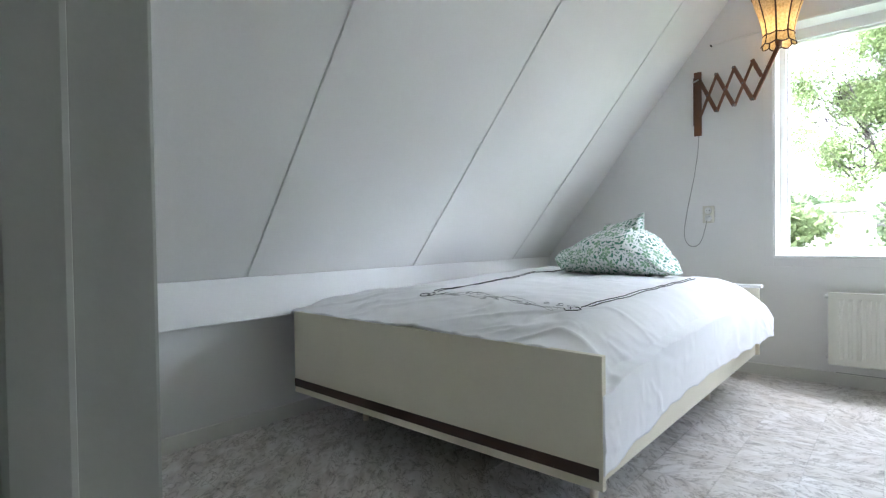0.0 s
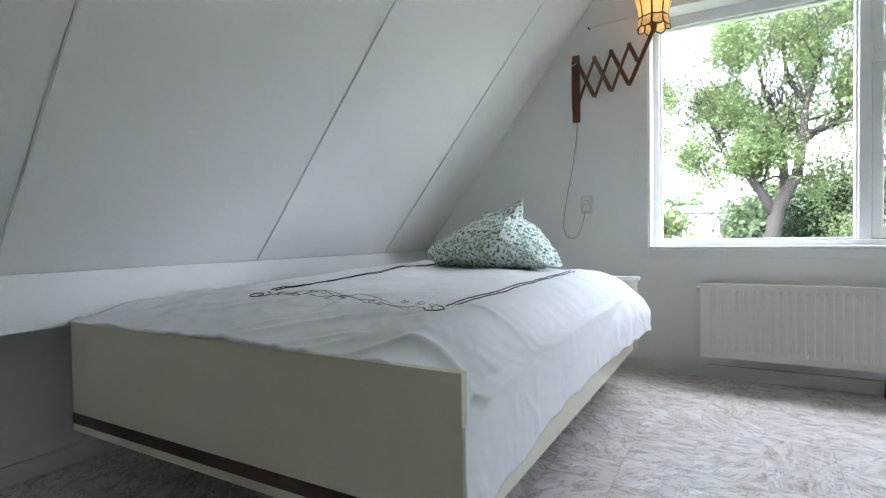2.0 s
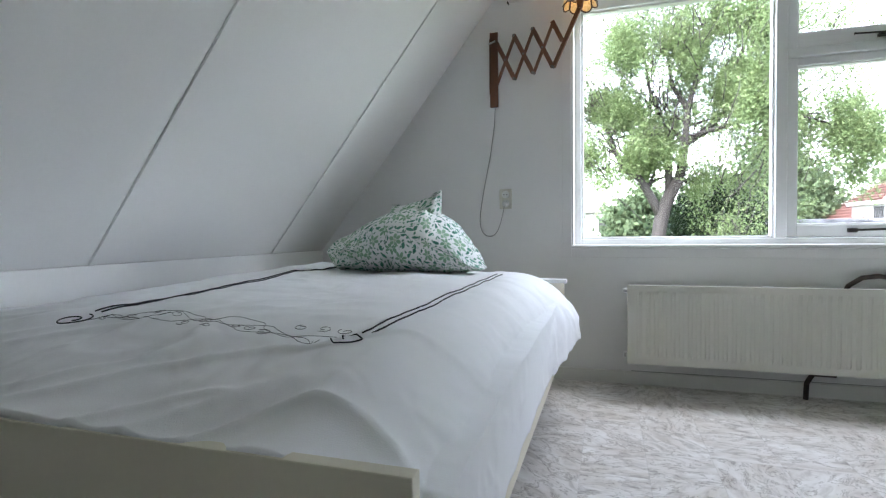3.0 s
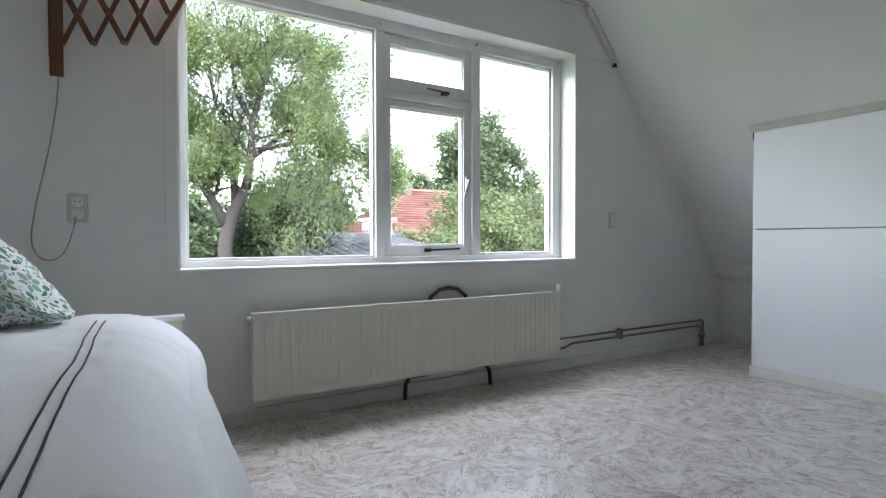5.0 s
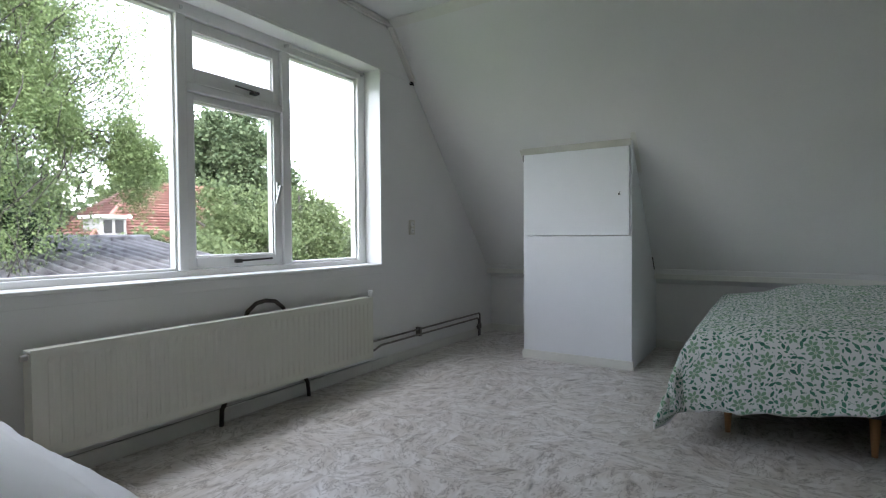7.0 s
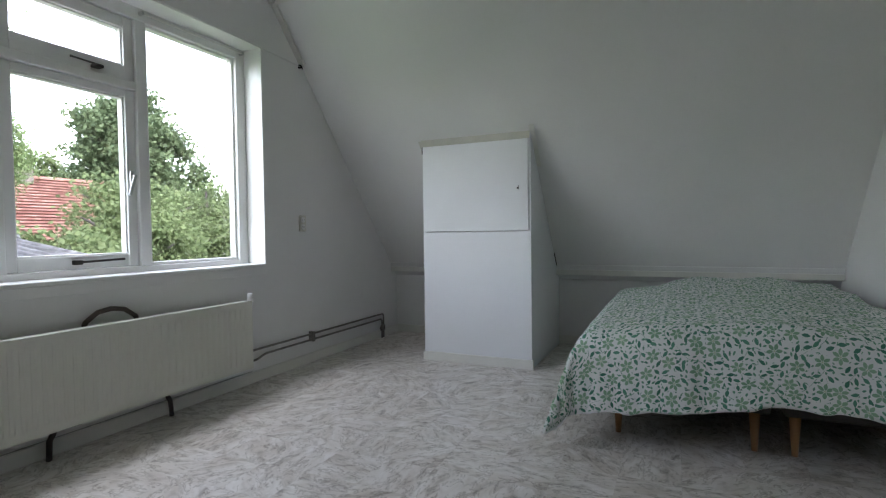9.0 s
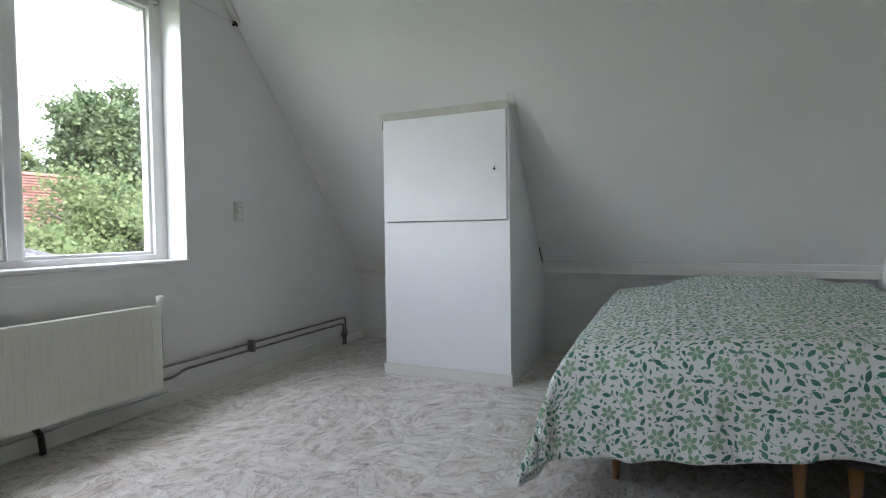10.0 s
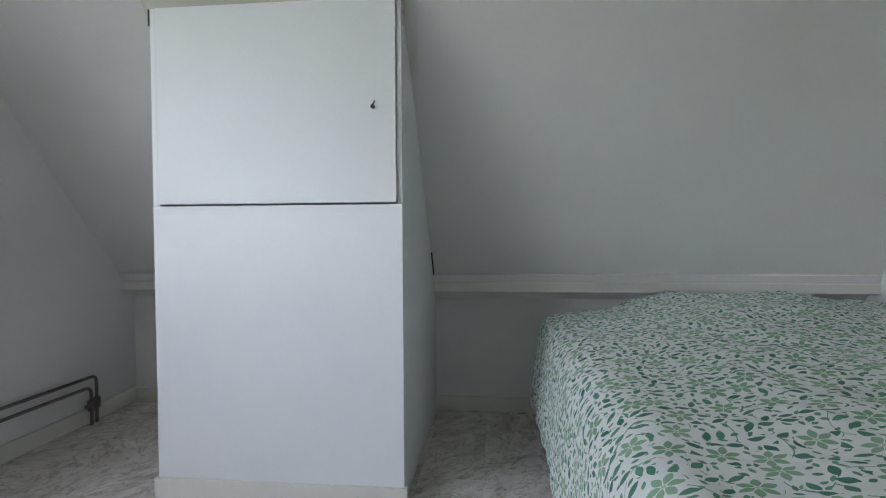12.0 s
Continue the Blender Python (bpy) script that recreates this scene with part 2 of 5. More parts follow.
def tile_material():
    """Marbled vinyl: soft streaks that run one way on some tiles and across on others."""
    m = bpy.data.materials.new("marbled vinyl tile")
    m.use_nodes = True
    n, l = m.node_tree.nodes, m.node_tree.links
    b = n["Principled BSDF"]
    co, info = n.new("ShaderNodeTexCoord"), n.new("ShaderNodeObjectInfo")
    rot = n.new("ShaderNodeVectorRotate")
    rot.rotation_type = "Z_AXIS"
    step = n.new("ShaderNodeMath")
    step.operation = "MULTIPLY"
    step.inputs[1].default_value = 5.1
    snap = n.new("ShaderNodeMath")
    snap.operation = "SNAP"
    snap.inputs[1].default_value = 0.785
    l.new(info.outputs["Random"], step.inputs[0])
    l.new(step.outputs[0], snap.inputs[0])
    l.new(co.outputs["Object"], rot.inputs["Vector"])
    l.new(snap.outputs[0], rot.inputs["Angle"])
    off = n.new("ShaderNodeVectorMath")
    off.operation = "ADD"
    l.new(rot.outputs[0], off.inputs[0])
    wide = n.new("ShaderNodeMath")
    wide.operation = "MULTIPLY"
    wide.inputs[1].default_value = 37.0
    l.new(info.outputs["Random"], wide.inputs[0])
    l.new(wide.outputs[0], off.inputs[1])
    mp = n.new("ShaderNodeMapping")
    mp.inputs["Scale"].default_value = (9.0, 19.0, 9.0)
    l.new(off.outputs[0], mp.inputs["Vector"])
    vein, soft = n.new("ShaderNodeTexNoise"), n.new("ShaderNodeTexNoise")
    vein.inputs["Scale"].default_value, vein.inputs["Detail"].default_value, vein.inputs["Distortion"].default_value = 1.0, 8, 0.9
    vein.inputs["Roughness"].default_value = 0.62
    soft.inputs["Scale"].default_value, soft.inputs["Detail"].default_value, soft.inputs["Distortion"].default_value = 0.55, 3, 0.8
    l.new(mp.outputs[0], vein.inputs["Vector"])
    l.new(mp.outputs[0], soft.inputs["Vector"])
    r1, r2 = n.new("ShaderNodeValToRGB"), n.new("ShaderNodeValToRGB")
    e = r1.color_ramp.elements
    e[0].position, e[0].color = 0.27, (0.30, 0.285, 0.265, 1)
    e[1].position, e[1].color = 0.50, (0.79, 0.755, 0.725, 1)
    e.new(0.38).color = (0.60, 0.56, 0.525, 1)
    e.new(0.68).color = (0.86, 0.83, 0.81, 1)
    e2 = r2.color_ramp.elements
    e2[0].position, e2[0].color = 0.3, (0.78, 0.74, 0.70, 1)
    e2[1].position, e2[1].color = 0.65, (1, 1, 1, 1)
    l.new(vein.outputs[0], r1.inputs[0])
    l.new(soft.outputs[0], r2.inputs[0])
    mul = n.new("ShaderNodeMix")
    mul.data_type, mul.blend_type = "RGBA", "MULTIPLY"
    mul.inputs["Factor"].default_value = 1.0
    l.new(r1.outputs[0], mul.inputs[6])
    l.new(r2.outputs[0], mul.inputs[7])
    thin = n.new("ShaderNodeTexNoise")
    thin.inputs["Scale"].default_value, thin.inputs["Detail"].default_value, thin.inputs["Distortion"].default_value = 1.15, 6, 1.0
    thin.inputs["Roughness"].default_value = 0.66
    l.new(mp.outputs[0], thin.inputs["Vector"])
    mid = n.new("ShaderNodeMath")
    mid.operation = "SUBTRACT"
    mid.inputs[1].default_value = 0.56
    gap = n.new("ShaderNodeMath")
    gap.operation = "ABSOLUTE"
    l.new(thin.outputs[0], mid.inputs[0])
    l.new(mid.outputs[0], gap.inputs[0])
    r3 = n.new("ShaderNodeValToRGB")
    r3.color_ramp.elements[0].position, r3.color_ramp.elements[0].color = 0.0, (0.40, 0.36, 0.32, 1)
    r3.color_ramp.elements[1].position, r3.color_ramp.elements[1].color = 0.03, (1, 1, 1, 1)
    l.new(gap.outputs[0], r3.inputs[0])
    veins = n.new("ShaderNodeMix")
    veins.data_type, veins.blend_type = "RGBA", "MULTIPLY"
    veins.inputs["Factor"].default_value = 0.85
    l.new(mul.outputs[2], veins.inputs[6])
    l.new(r3.outputs[0], veins.inputs[7])
    l.new(veins.outputs[2], b.inputs["Base Color"])
    b.inputs["Roughness"].default_value = 0.3
    bp = n.new("ShaderNodeBump")
    bp.inputs["Strength"].default_value, bp.inputs["Distance"].default_value = 0.15, 0.002
    l.new(soft.outputs[0], bp.inputs["Height"])
    l.new(bp.outputs[0], b.inputs["Normal"])
    return m


TILE = tile_material()


def print_material():
    """White cotton printed with green leaves and six-petalled flowers, on the cloth's own metres."""
    m = bpy.data.materials.new("green leaf print cotton")
    m.use_nodes = True
    n, l = m.node_tree.nodes, m.node_tree.links
    b = n["Principled BSDF"]
    b.inputs["Roughness"].default_value = 0.85
    b.inputs["Specular IOR Level"].default_value = 0.2
    uv = n.new("ShaderNodeUVMap")

    def math_node(op, a, c=None):
        k = n.new("ShaderNodeMath")
        k.operation = op
        for i, s in enumerate((a, c)):
            if s is None:
                continue
            if isinstance(s, (int, float)):
                k.inputs[i].default_value = s
            else:
                l.new(s, k.inputs[i])
        return k.outputs[0]

    def cells(scale, shift, jitter):
        mp = n.new("ShaderNodeMapping")
        mp.inputs["Location"].default_value = (shift, shift * 0.7, 0)
        l.new(uv.outputs[0], mp.inputs["Vector"])
        v = n.new("ShaderNodeTexVoronoi")
        v.voronoi_dimensions = "2D"
        v.inputs["Scale"].default_value, v.inputs["Randomness"].default_value = scale, jitter
        l.new(mp.outputs[0], v.inputs["Vector"])
        d = n.new("ShaderNodeVectorMath")
        d.operation = "SUBTRACT"
        l.new(mp.outputs[0], d.inputs[0])
        l.new(v.outputs["Position"], d.inputs[1])
        tint = n.new("ShaderNodeSeparateColor")
        l.new(v.outputs["Color"], tint.inputs[0])
        return d.outputs[0], tint.outputs[0], tint.outputs[1]

    def leaf(scale, shift, length, width):
        d, a, c = cells(scale, shift, 0.62)
        ln = n.new("ShaderNodeVectorMath")
        ln.operation = "LENGTH"
        l.new(d, ln.inputs[0])
        r = n.new("ShaderNodeVectorRotate")
        r.rotation_type = "Z_AXIS"
        l.new(d, r.inputs["Vector"])
        l.new(math_node("MULTIPLY", a, 6.28), r.inputs["Angle"])
        s = n.new("ShaderNodeSeparateXYZ")
        l.new(r.outputs[0], s.inputs[0])
        x = math_node("DIVIDE", s.outputs[0], length)
        y = math_node("DIVIDE", math_node("ABSOLUTE", s.outputs[1]), width)
        edge = math_node("SUBTRACT", 1.0, math_node("MULTIPLY", x, x))
        return math_node("GREATER_THAN", edge, y), c, ln.outputs["Value"]

    def flower(scale, shift, near, far, width):
        """Six lens-shaped petals that do not quite meet at the middle."""
        d, a, c = cells(scale, shift, 0.75)
        s = n.new("ShaderNodeSeparateXYZ")
        l.new(d, s.inputs[0])
        ang = math_node("ADD", math_node("ARCTAN2", s.outputs[1], s.outputs[0]), math_node("MULTIPLY", a, 3.0))
        ln = n.new("ShaderNodeVectorMath")
        ln.operation = "LENGTH"
        l.new(d, ln.inputs[0])
        r = ln.outputs["Value"]
        fold = math_node("SUBTRACT", math_node("FLOORED_MODULO", ang, math.pi / 3), math.pi / 6)
        across = math_node("DIVIDE", math_node("ABSOLUTE", math_node("MULTIPLY", r, math_node("SINE", fold))), width)
        along = math_node("DIVIDE", math_node("SUBTRACT", math_node("MULTIPLY", r, math_node("COSINE", fold)), (near + far) / 2), (far - near) / 2)
        edge = math_node("SUBTRACT", 1.0, math_node("MULTIPLY", along, along))
        return math_node("GREATER_THAN", edge, across), c, r

    def layer(base, mask, color):
        k = n.new("ShaderNodeMix")
        k.data_type = "RGBA"
        l.new(mask, k.inputs["Factor"])
        for i, s in ((6, base), (7, color)):
            if isinstance(s, tuple):
                k.inputs[i].default_value = s
            else:
                l.new(s, k.inputs[i])
        return k.outputs[2]

    def greens(c, dark, light):
        r = n.new("ShaderNodeValToRGB")
        r.color_ramp.elements[0].color, r.color_ramp.elements[1].color = dark, light
        l.new(c, r.inputs[0])
        return r.outputs[0]

    ground = (0.79, 0.81, 0.79, 1)
    m1, c1, r1 = leaf(42.0, 0.0, 0.0090, 0.0042)
    m2, c2, r2 = leaf(24.0, 3.3, 0.0165, 0.0074)
    m3, c3, r3 = flower(10.6, 7.1, 0.004, 0.0315, 0.0072)
    keep = math_node("GREATER_THAN", c3, 0.12)
    m3 = math_node("MULTIPLY", m3, keep)
    ring = math_node("MULTIPLY", math_node("LESS_THAN", r3, 0.0335), keep)
    vine = n.new("ShaderNodeTexNoise")
    vine.inputs["Scale"].default_value, vine.inputs["Detail"].default_value = 8.0, 0.0
    l.new(uv.outputs[0], vine.inputs["Vector"])
    stem = math_node("LESS_THAN", math_node("ABSOLUTE", math_node("SUBTRACT", vine.outputs[0], 0.5)), 0.0045)
    col = layer(ground, stem, (0.17, 0.33, 0.24, 1))
    col = layer(col, m1, greens(c1, (0.09, 0.25, 0.17, 1), (0.20, 0.40, 0.28, 1)))
    col = layer(col, math_node("LESS_THAN", r2, 0.014), ground)
    col = layer(col, m2, greens(c2, (0.055, 0.19, 0.135, 1), (0.12, 0.31, 0.22, 1)))
    col = layer(col, ring, ground)
    col = layer(col, m3, greens(c3, (0.21, 0.38, 0.25, 1), (0.31, 0.48, 0.33, 1)))
    col = layer(col, math_node("MULTIPLY", math_node("LESS_THAN", r3, 0.0036), keep), (0.50, 0.58, 0.40, 1))
    l.new(col, b.inputs["Base Color"])
    fine = n.new("ShaderNodeTexNoise")
    fine.inputs["Scale"].default_value = 350
    l.new(uv.outputs[0], fine.inputs["Vector"])
    bp = n.new("ShaderNodeBump")
    bp.inputs["Strength"].default_value, bp.inputs["Distance"].default_value = 0.2, 0.001
    l.new(fine.outputs[0], bp.inputs["Height"])
    l.new(bp.outputs[0], b.inputs["Normal"])
    return m


PRINT = print_material()
crumple(PRINT, 6.0, 0.008, 0.35)

# ---- the room ----
XL, XR, Y0, Y1, TOP = -2.487, 4.05, 0.515, 4.392, 2.80   # knee walls, back wall, window wall, ceiling
YD, STEP_X = 0.384, 1.05                                 # the doorway's stretch of the back wall, and where it steps
BAND_X, BAND_Z0, BAND_Z1, RISE_L = -2.341, 0.592, 0.805, 1.26
LEDGE_X, LEDGE_Z0, LEDGE_Z1, RISE_R = 3.935, 0.650, 0.742, 1.205
CXL = BAND_X + (TOP - BAND_Z1) / RISE_L
CXR = LEDGE_X - (TOP - LEDGE_Z1) / RISE_R
WX0, WX1, WZ0, WZ1 = -0.596, 2.135, 0.822, 2.408        # the window's opening
DX0, DX1, DZ = -0.480, 0.42, 2.05                        # the doorway
WT = 0.26

# window wall, in four pieces round the opening
out = 0.16
gl = [(XL - out, -0.15), (WX0, -0.15), (WX0, TOP + 0.1), (CXL - 0.08, TOP + 0.1), (XL - out, BAND_Z1 + (XL - BAND_X) * RISE_L)]
gr = [(WX1, -0.15), (XR + out, -0.15), (XR + out, LEDGE_Z1 - (XR - LEDGE_X) * RISE_R), (CXR + 0.08, TOP + 0.1), (WX1, TOP + 0.1)]
bm = prism(gl, Y1, Y1 + WT)
prism(gr, Y1, Y1 + WT, bm=bm)
box(WX0, WX1, Y1, Y1 + WT, -0.15, WZ0, bm=bm)
box(WX0, WX1, Y1, Y1 + WT, WZ1, TOP + 0.1, bm=bm)
solid("wall_north", bm, WALL, "smooth white painted wall round the wide window", "wall")

# back wall with the doorway
bl = [(XL - out, -0.15), (DX0, -0.15), (DX0, TOP + 0.1), (CXL - 0.08, TOP + 0.1), (XL - out, BAND_Z1 + (XL - BAND_X) * RISE_L)]
br = [(DX1, -0.15), (XR + out, -0.15), (XR + out, LEDGE_Z1 - (XR - LEDGE_X) * RISE_R), (CXR + 0.08, TOP + 0.1), (DX1, TOP + 0.1)]
BW = 0.13
bm = prism(bl, YD - BW, YD)
br0 = [(DX1, -0.15), (STEP_X, -0.15), (STEP_X, TOP + 0.1), (DX1, TOP + 0.1)]
br[0], br[-1] = (STEP_X, -0.15), (STEP_X, TOP + 0.1)
prism(br0, YD - BW, YD, bm=bm)
prism(br, YD - BW, Y0, bm=bm)
box(DX0, DX1, YD - BW, YD, DZ, TOP + 0.1, bm=bm)
solid("wall_south", bm, WALL, "white painted wall with the open doorway", "wall")

bm = box(XL - 0.12, XL, YD, Y1, -0.15, BAND_Z0)
solid("wall_west", bm, WALL, "low white knee wall behind the cream bed", "wall")
bm = box(XR, XR + 0.12, Y0, Y1, -0.15, LEDGE_Z0)
solid("wall_east", bm, WALL, "low white knee wall behind the leaf-print bed", "wall")

# boxed band under the west slope
bm = box(XL - 0.12, BAND_X, YD, Y1, BAND_Z0, BAND_Z1, 0.004)
solid("trim_west", bm, SLOPE, "white boxed band under the sloping roof boards", "trim")

# sloping roof, west: boards with open joints over a backing
nl = Vector((-RISE_L, 0, 1)).normalized()


def slope_point(x, lift):
    return Vector((x, 0, BAND_Z1 + (x - BAND_X) * RISE_L)) + nl * lift


bm = bmesh.new()
a, b, c, d = slope_point(BAND_X - 0.12, 0.0065), slope_point(CXL + 0.12, 0.0065), slope_point(CXL + 0.12, 0.16), slope_point(BAND_X - 0.12, 0.16)
slope_west = solid("wall_slope_west", prism([(p.x, p.z) for p in (a, b, c, d)], YD - BW, Y1 + WT), SLOPE, "white painted sloping roof boards with open joints", "sloping wall")
joints = [YD, 1.456, 2.610, 3.777, Y1]
for j0, j1 in zip(joints, joints[1:]):
    a, b, c, d = slope_point(BAND_X, 0.0), slope_point(CXL, 0.0), slope_point(CXL, 0.0065), slope_point(BAND_X, 0.0065)
    g0, g1 = (0.012 if j0 > YD else 0), (0.012 if j1 < Y1 else 0)
    bm = prism([(p.x, p.z) for p in (a, b, c, d)], j0 + g0, j1 - g1)
    bmesh.ops.bevel(bm, geom=bm.edges[:], offset=0.0045, segments=2, affect="EDGES")
    part("panel", bm, SLOPE, slope_west)

# sloping roof, east
nr = Vector((RISE_R, 0, 1)).normalized()


def slope_r(x, lift):
    return Vector((x, 0, LEDGE_Z1 - (x - LEDGE_X) * RISE_R)) + nr * lift


a, b, c, d = slope_r(LEDGE_X + 0.2, 0), slope_r(CXR - 0.1, 0), slope_r(CXR - 0.1, 0.16), slope_r(LEDGE_X + 0.2, 0.16)
solid("wall_slope_east", prism([(p.x, p.z) for p in (a, b, c, d)], YD - BW, Y1 + WT), SLOPE, "smooth white sloping roof surface", "sloping wall")

bm = box(CXL - 0.05, CXR + 0.05, YD - BW, Y1 + WT, TOP, TOP + 0.16)
solid("ceiling", bm, CEIL, "flat white ceiling strip between the slopes", "ceiling")

# ledge under the east slope: a square lower board and a slanted upper strip
LY1, LY0, CABY0, CABY1 = Y1, Y0, 2.643, 3.561
for y0, y1 in ((LY0, CABY0 + 0.02), (CABY1 - 0.02, LY1)):
    bm = box(LEDGE_X, XR, y0, y1, LEDGE_Z0, LEDGE_Z0 + 0.048, 0.003)
    solid("trim_ledge", bm, TRIM, "painted ledge board under the sloping roof", "trim")
    bm = prism([(LEDGE_X + 0.012, LEDGE_Z0 + 0.048), (XR, LEDGE_Z0 + 0.048), (XR, LEDGE_Z1), (LEDGE_X + 0.006, LEDGE_Z1 + 0.008), (LEDGE_X - 0.006, LEDGE_Z1 - 0.004)], y0, y1)
    solid("trim_strip", bm, SLOPE, "narrow painted strip above the ledge", "trim")

# ceiling mouldings
def moulding(p, q, s=0.045, inward=(0, -1, 0)):
    return bar(p, q, s, s, side=inward, bevel=0.012)


solid("trim_ceiling_north", moulding((CXL, Y1 - 0.02, TOP - 0.02), (CXR, Y1 - 0.02, TOP - 0.02)), TRIM, "white moulding between ceiling and window wall", "trim")
e0, e1 = Vector((CXR - 0.005, Y0, TOP - 0.015)), Vector((CXR - 0.005, Y1 - 0.04, TOP - 0.015))
solid("trim_ceiling_east", bar(e0, e1, 0.075, 0.03, side=nr, bevel=0.008), TRIM, "white moulding between ceiling and slope", "trim")
h0, h1 = slope_r(2.56, -0.012), slope_r(CXR + 0.01, -0.012)
h0.y = h1.y = Y1 - 0.02
solid("trim_slope_north", bar(h1, h0, 0.04, 0.022, side=nr, bevel=0.005), TRIM, "short white strip down the slope beside the wall", "trim")

# baseboards
BASEH = 0.078
for nm, b0 in (("baseboard_north", (XL, XR, Y1 - 0.014, Y1, 0, BASEH)), ("baseboard_west", (XL, XL + 0.014, YD, Y1 - 0.016, 0, BASEH)),
               ("baseboard_east", (XR - 0.014, XR, Y0, Y1 - 0.016, 0, BASEH)), ("baseboard_south", (STEP_X, XR - 0.016, Y0, Y0 + 0.014, 0, BASEH)),
               ("baseboard_south_west", (XL + 0.016, DX0 - 0.07, YD, YD + 0.014, 0, BASEH))):
    solid(nm, box(*b0, 0.004), TRIM, "cream painted skirting board", "skirting board")

# floor slab; its tiles come last
floor = solid("floor", box(XL - 0.3, XR + 0.3, -1.9, Y1 + WT, -0.15, -0.004), SUB, "floor of square marbled grey-white vinyl tiles", "floor")

# door frame: jambs and head, with a stop
frame_south = thing("door_1", (DX0 + DX1) / 2, YD - BW / 2, 0, "grey painted frame of the open doorway", "door frame", kind="structure")
for s, x in ((1, DX0), (-1, DX1)):
    part("jamb", box(min(x, x + s * 0.03), max(x, x + s * 0.03), YD - BW - 0.01, YD + 0.012, 0, DZ, 0.004), JAMB, frame_south)
    part("stop", box(min(x + s * 0.03, x + s * 0.045), max(x + s * 0.03, x + s * 0.045), YD - 0.105, YD - 0.055, 0, DZ - 0.03, 0.006), JAMB, frame_south)
    part("architrave", box(min(x, x - s * 0.065), max(x, x - s * 0.065), YD, YD + 0.014, 0, DZ + 0.06, 0.004), JAMB, frame_south)
part("head", box(DX0 + 0.03, DX1 - 0.03, YD - BW - 0.01, YD + 0.012, DZ - 0.03, DZ, 0.004), JAMB, frame_south)

# landing behind the doorway, closed; unseen, its dimness is put into the colour
bm = box(-1.6, -1.5, -1.9, YD - BW, -0.15, 2.5)
box(1.5, 1.6, -1.9, YD - BW, -0.15, 2.5, bm=bm)
box(-1.5, 1.5, -1.9, -1.8, -0.15, 2.5, bm=bm)
solid("wall_landing", bm, LANDING, "plain unseen landing walls with their dimness put into the colour", "wall")
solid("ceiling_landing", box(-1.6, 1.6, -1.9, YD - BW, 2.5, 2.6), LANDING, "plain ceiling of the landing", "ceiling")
# the storey below
solid("wall_lower_storey", box(XL - 0.15, XR + 0.15, -1.9, Y1 + WT, -2.8, -0.16), BRICK, "plain brick storey under the room", "wall")

# ---- window ----
win = thing("window_1", (WX0 + WX1) / 2, Y1 + 0.2, WZ0, "wide white wooden window with a fixed pane, an opening casement and a top vent", "window", kind="structure")
FY0, FY1, GY = Y1 + 0.165, Y1 + 0.25, Y1 + 0.215
part("window_sill", box(WX0 - 0.002, WX1 + 0.002, Y1 - 0.012, FY0, WZ0 - 0.004, WZ0 + 0.016, 0.005), FRAME, win)
part("casing", box(WX0 - 0.055, WX0, Y1 - 0.008, Y1, WZ0 - 0.06, WZ1 + 0.02, 0.003), WALL, win)
part("casing", box(WX0, WX1, Y1 - 0.008, Y1, WZ0 - 0.06, WZ0 - 0.006, 0.003), WALL, win)
part("reveal", box(WX0, WX0 + 0.012, Y1, FY0, WZ0 + 0.016, WZ1, 0.002), FRAME, win)
part("reveal", box(WX1 - 0.012, WX1, Y1, FY0, WZ0 + 0.016, WZ1, 0.002), FRAME, win)
part("reveal", box(WX0 + 0.012, WX1 - 0.012, Y1, FY0, WZ1 - 0.012, WZ1, 0.002), FRAME, win)
M1A, M1B, M2A, M2B, FR = 0.545, 0.605, 1.285, 1.355, 2.045


def rail(nm, x0, x1, z0, z1, y0=FY0, y1=FY1, label=""):
    return part(nm, box(x0, x1, y0, y1, z0, z1, 0.006), FRAME, win, label)


rail("window_frame", WX0, -0.545, WZ0, WZ1)
rail("window_frame", FR, WX1, WZ0, WZ1)
rail("window_frame", -0.545, FR, WZ0, 0.872)
rail("window_frame", -0.545, FR, 2.325, WZ1)
rail("mullion", M1A, M1B, 0.872, 2.325)
rail("mullion", M2A, M2B, 0.872, 2.325)
rail("transom", M1B, M2A, 1.905, 1.955)


def glazed(x0, x1, z0, z1, bead, y0, y1):
    """Glazing beads round a pane, mitred as two long and two short strips."""
    part("bead", box(x0, x0 + bead, y0, y1, z0, z1, 0.004), FRAME, win)
    part("bead", box(x1 - bead, x1, y0, y1, z0, z1, 0.004), FRAME, win)
    part("bead", box(x0 + bead, x1 - bead, y0, y1, z0, z0 + bead, 0.004), FRAME, win)
    part("bead", box(x0 + bead, x1 - bead, y0, y1, z1 - bead, z1, 0.004), FRAME, win)
    pane = part("pane", box(x0 + bead * 0.5, x1 - bead * 0.5, GY - 0.003, GY + 0.003, z0 + bead * 0.5, z1 - bead * 0.5), GLASS, win, "clear glass pane")
    pane.visible_shadow = False


glazed(-0.545, M1A, 0.872, 2.325, 0.014, FY0 + 0.025, FY1 - 0.01)
glazed(M2B, FR, 0.872, 2.325, 0.018, FY0 + 0.025, FY1 - 0.01)


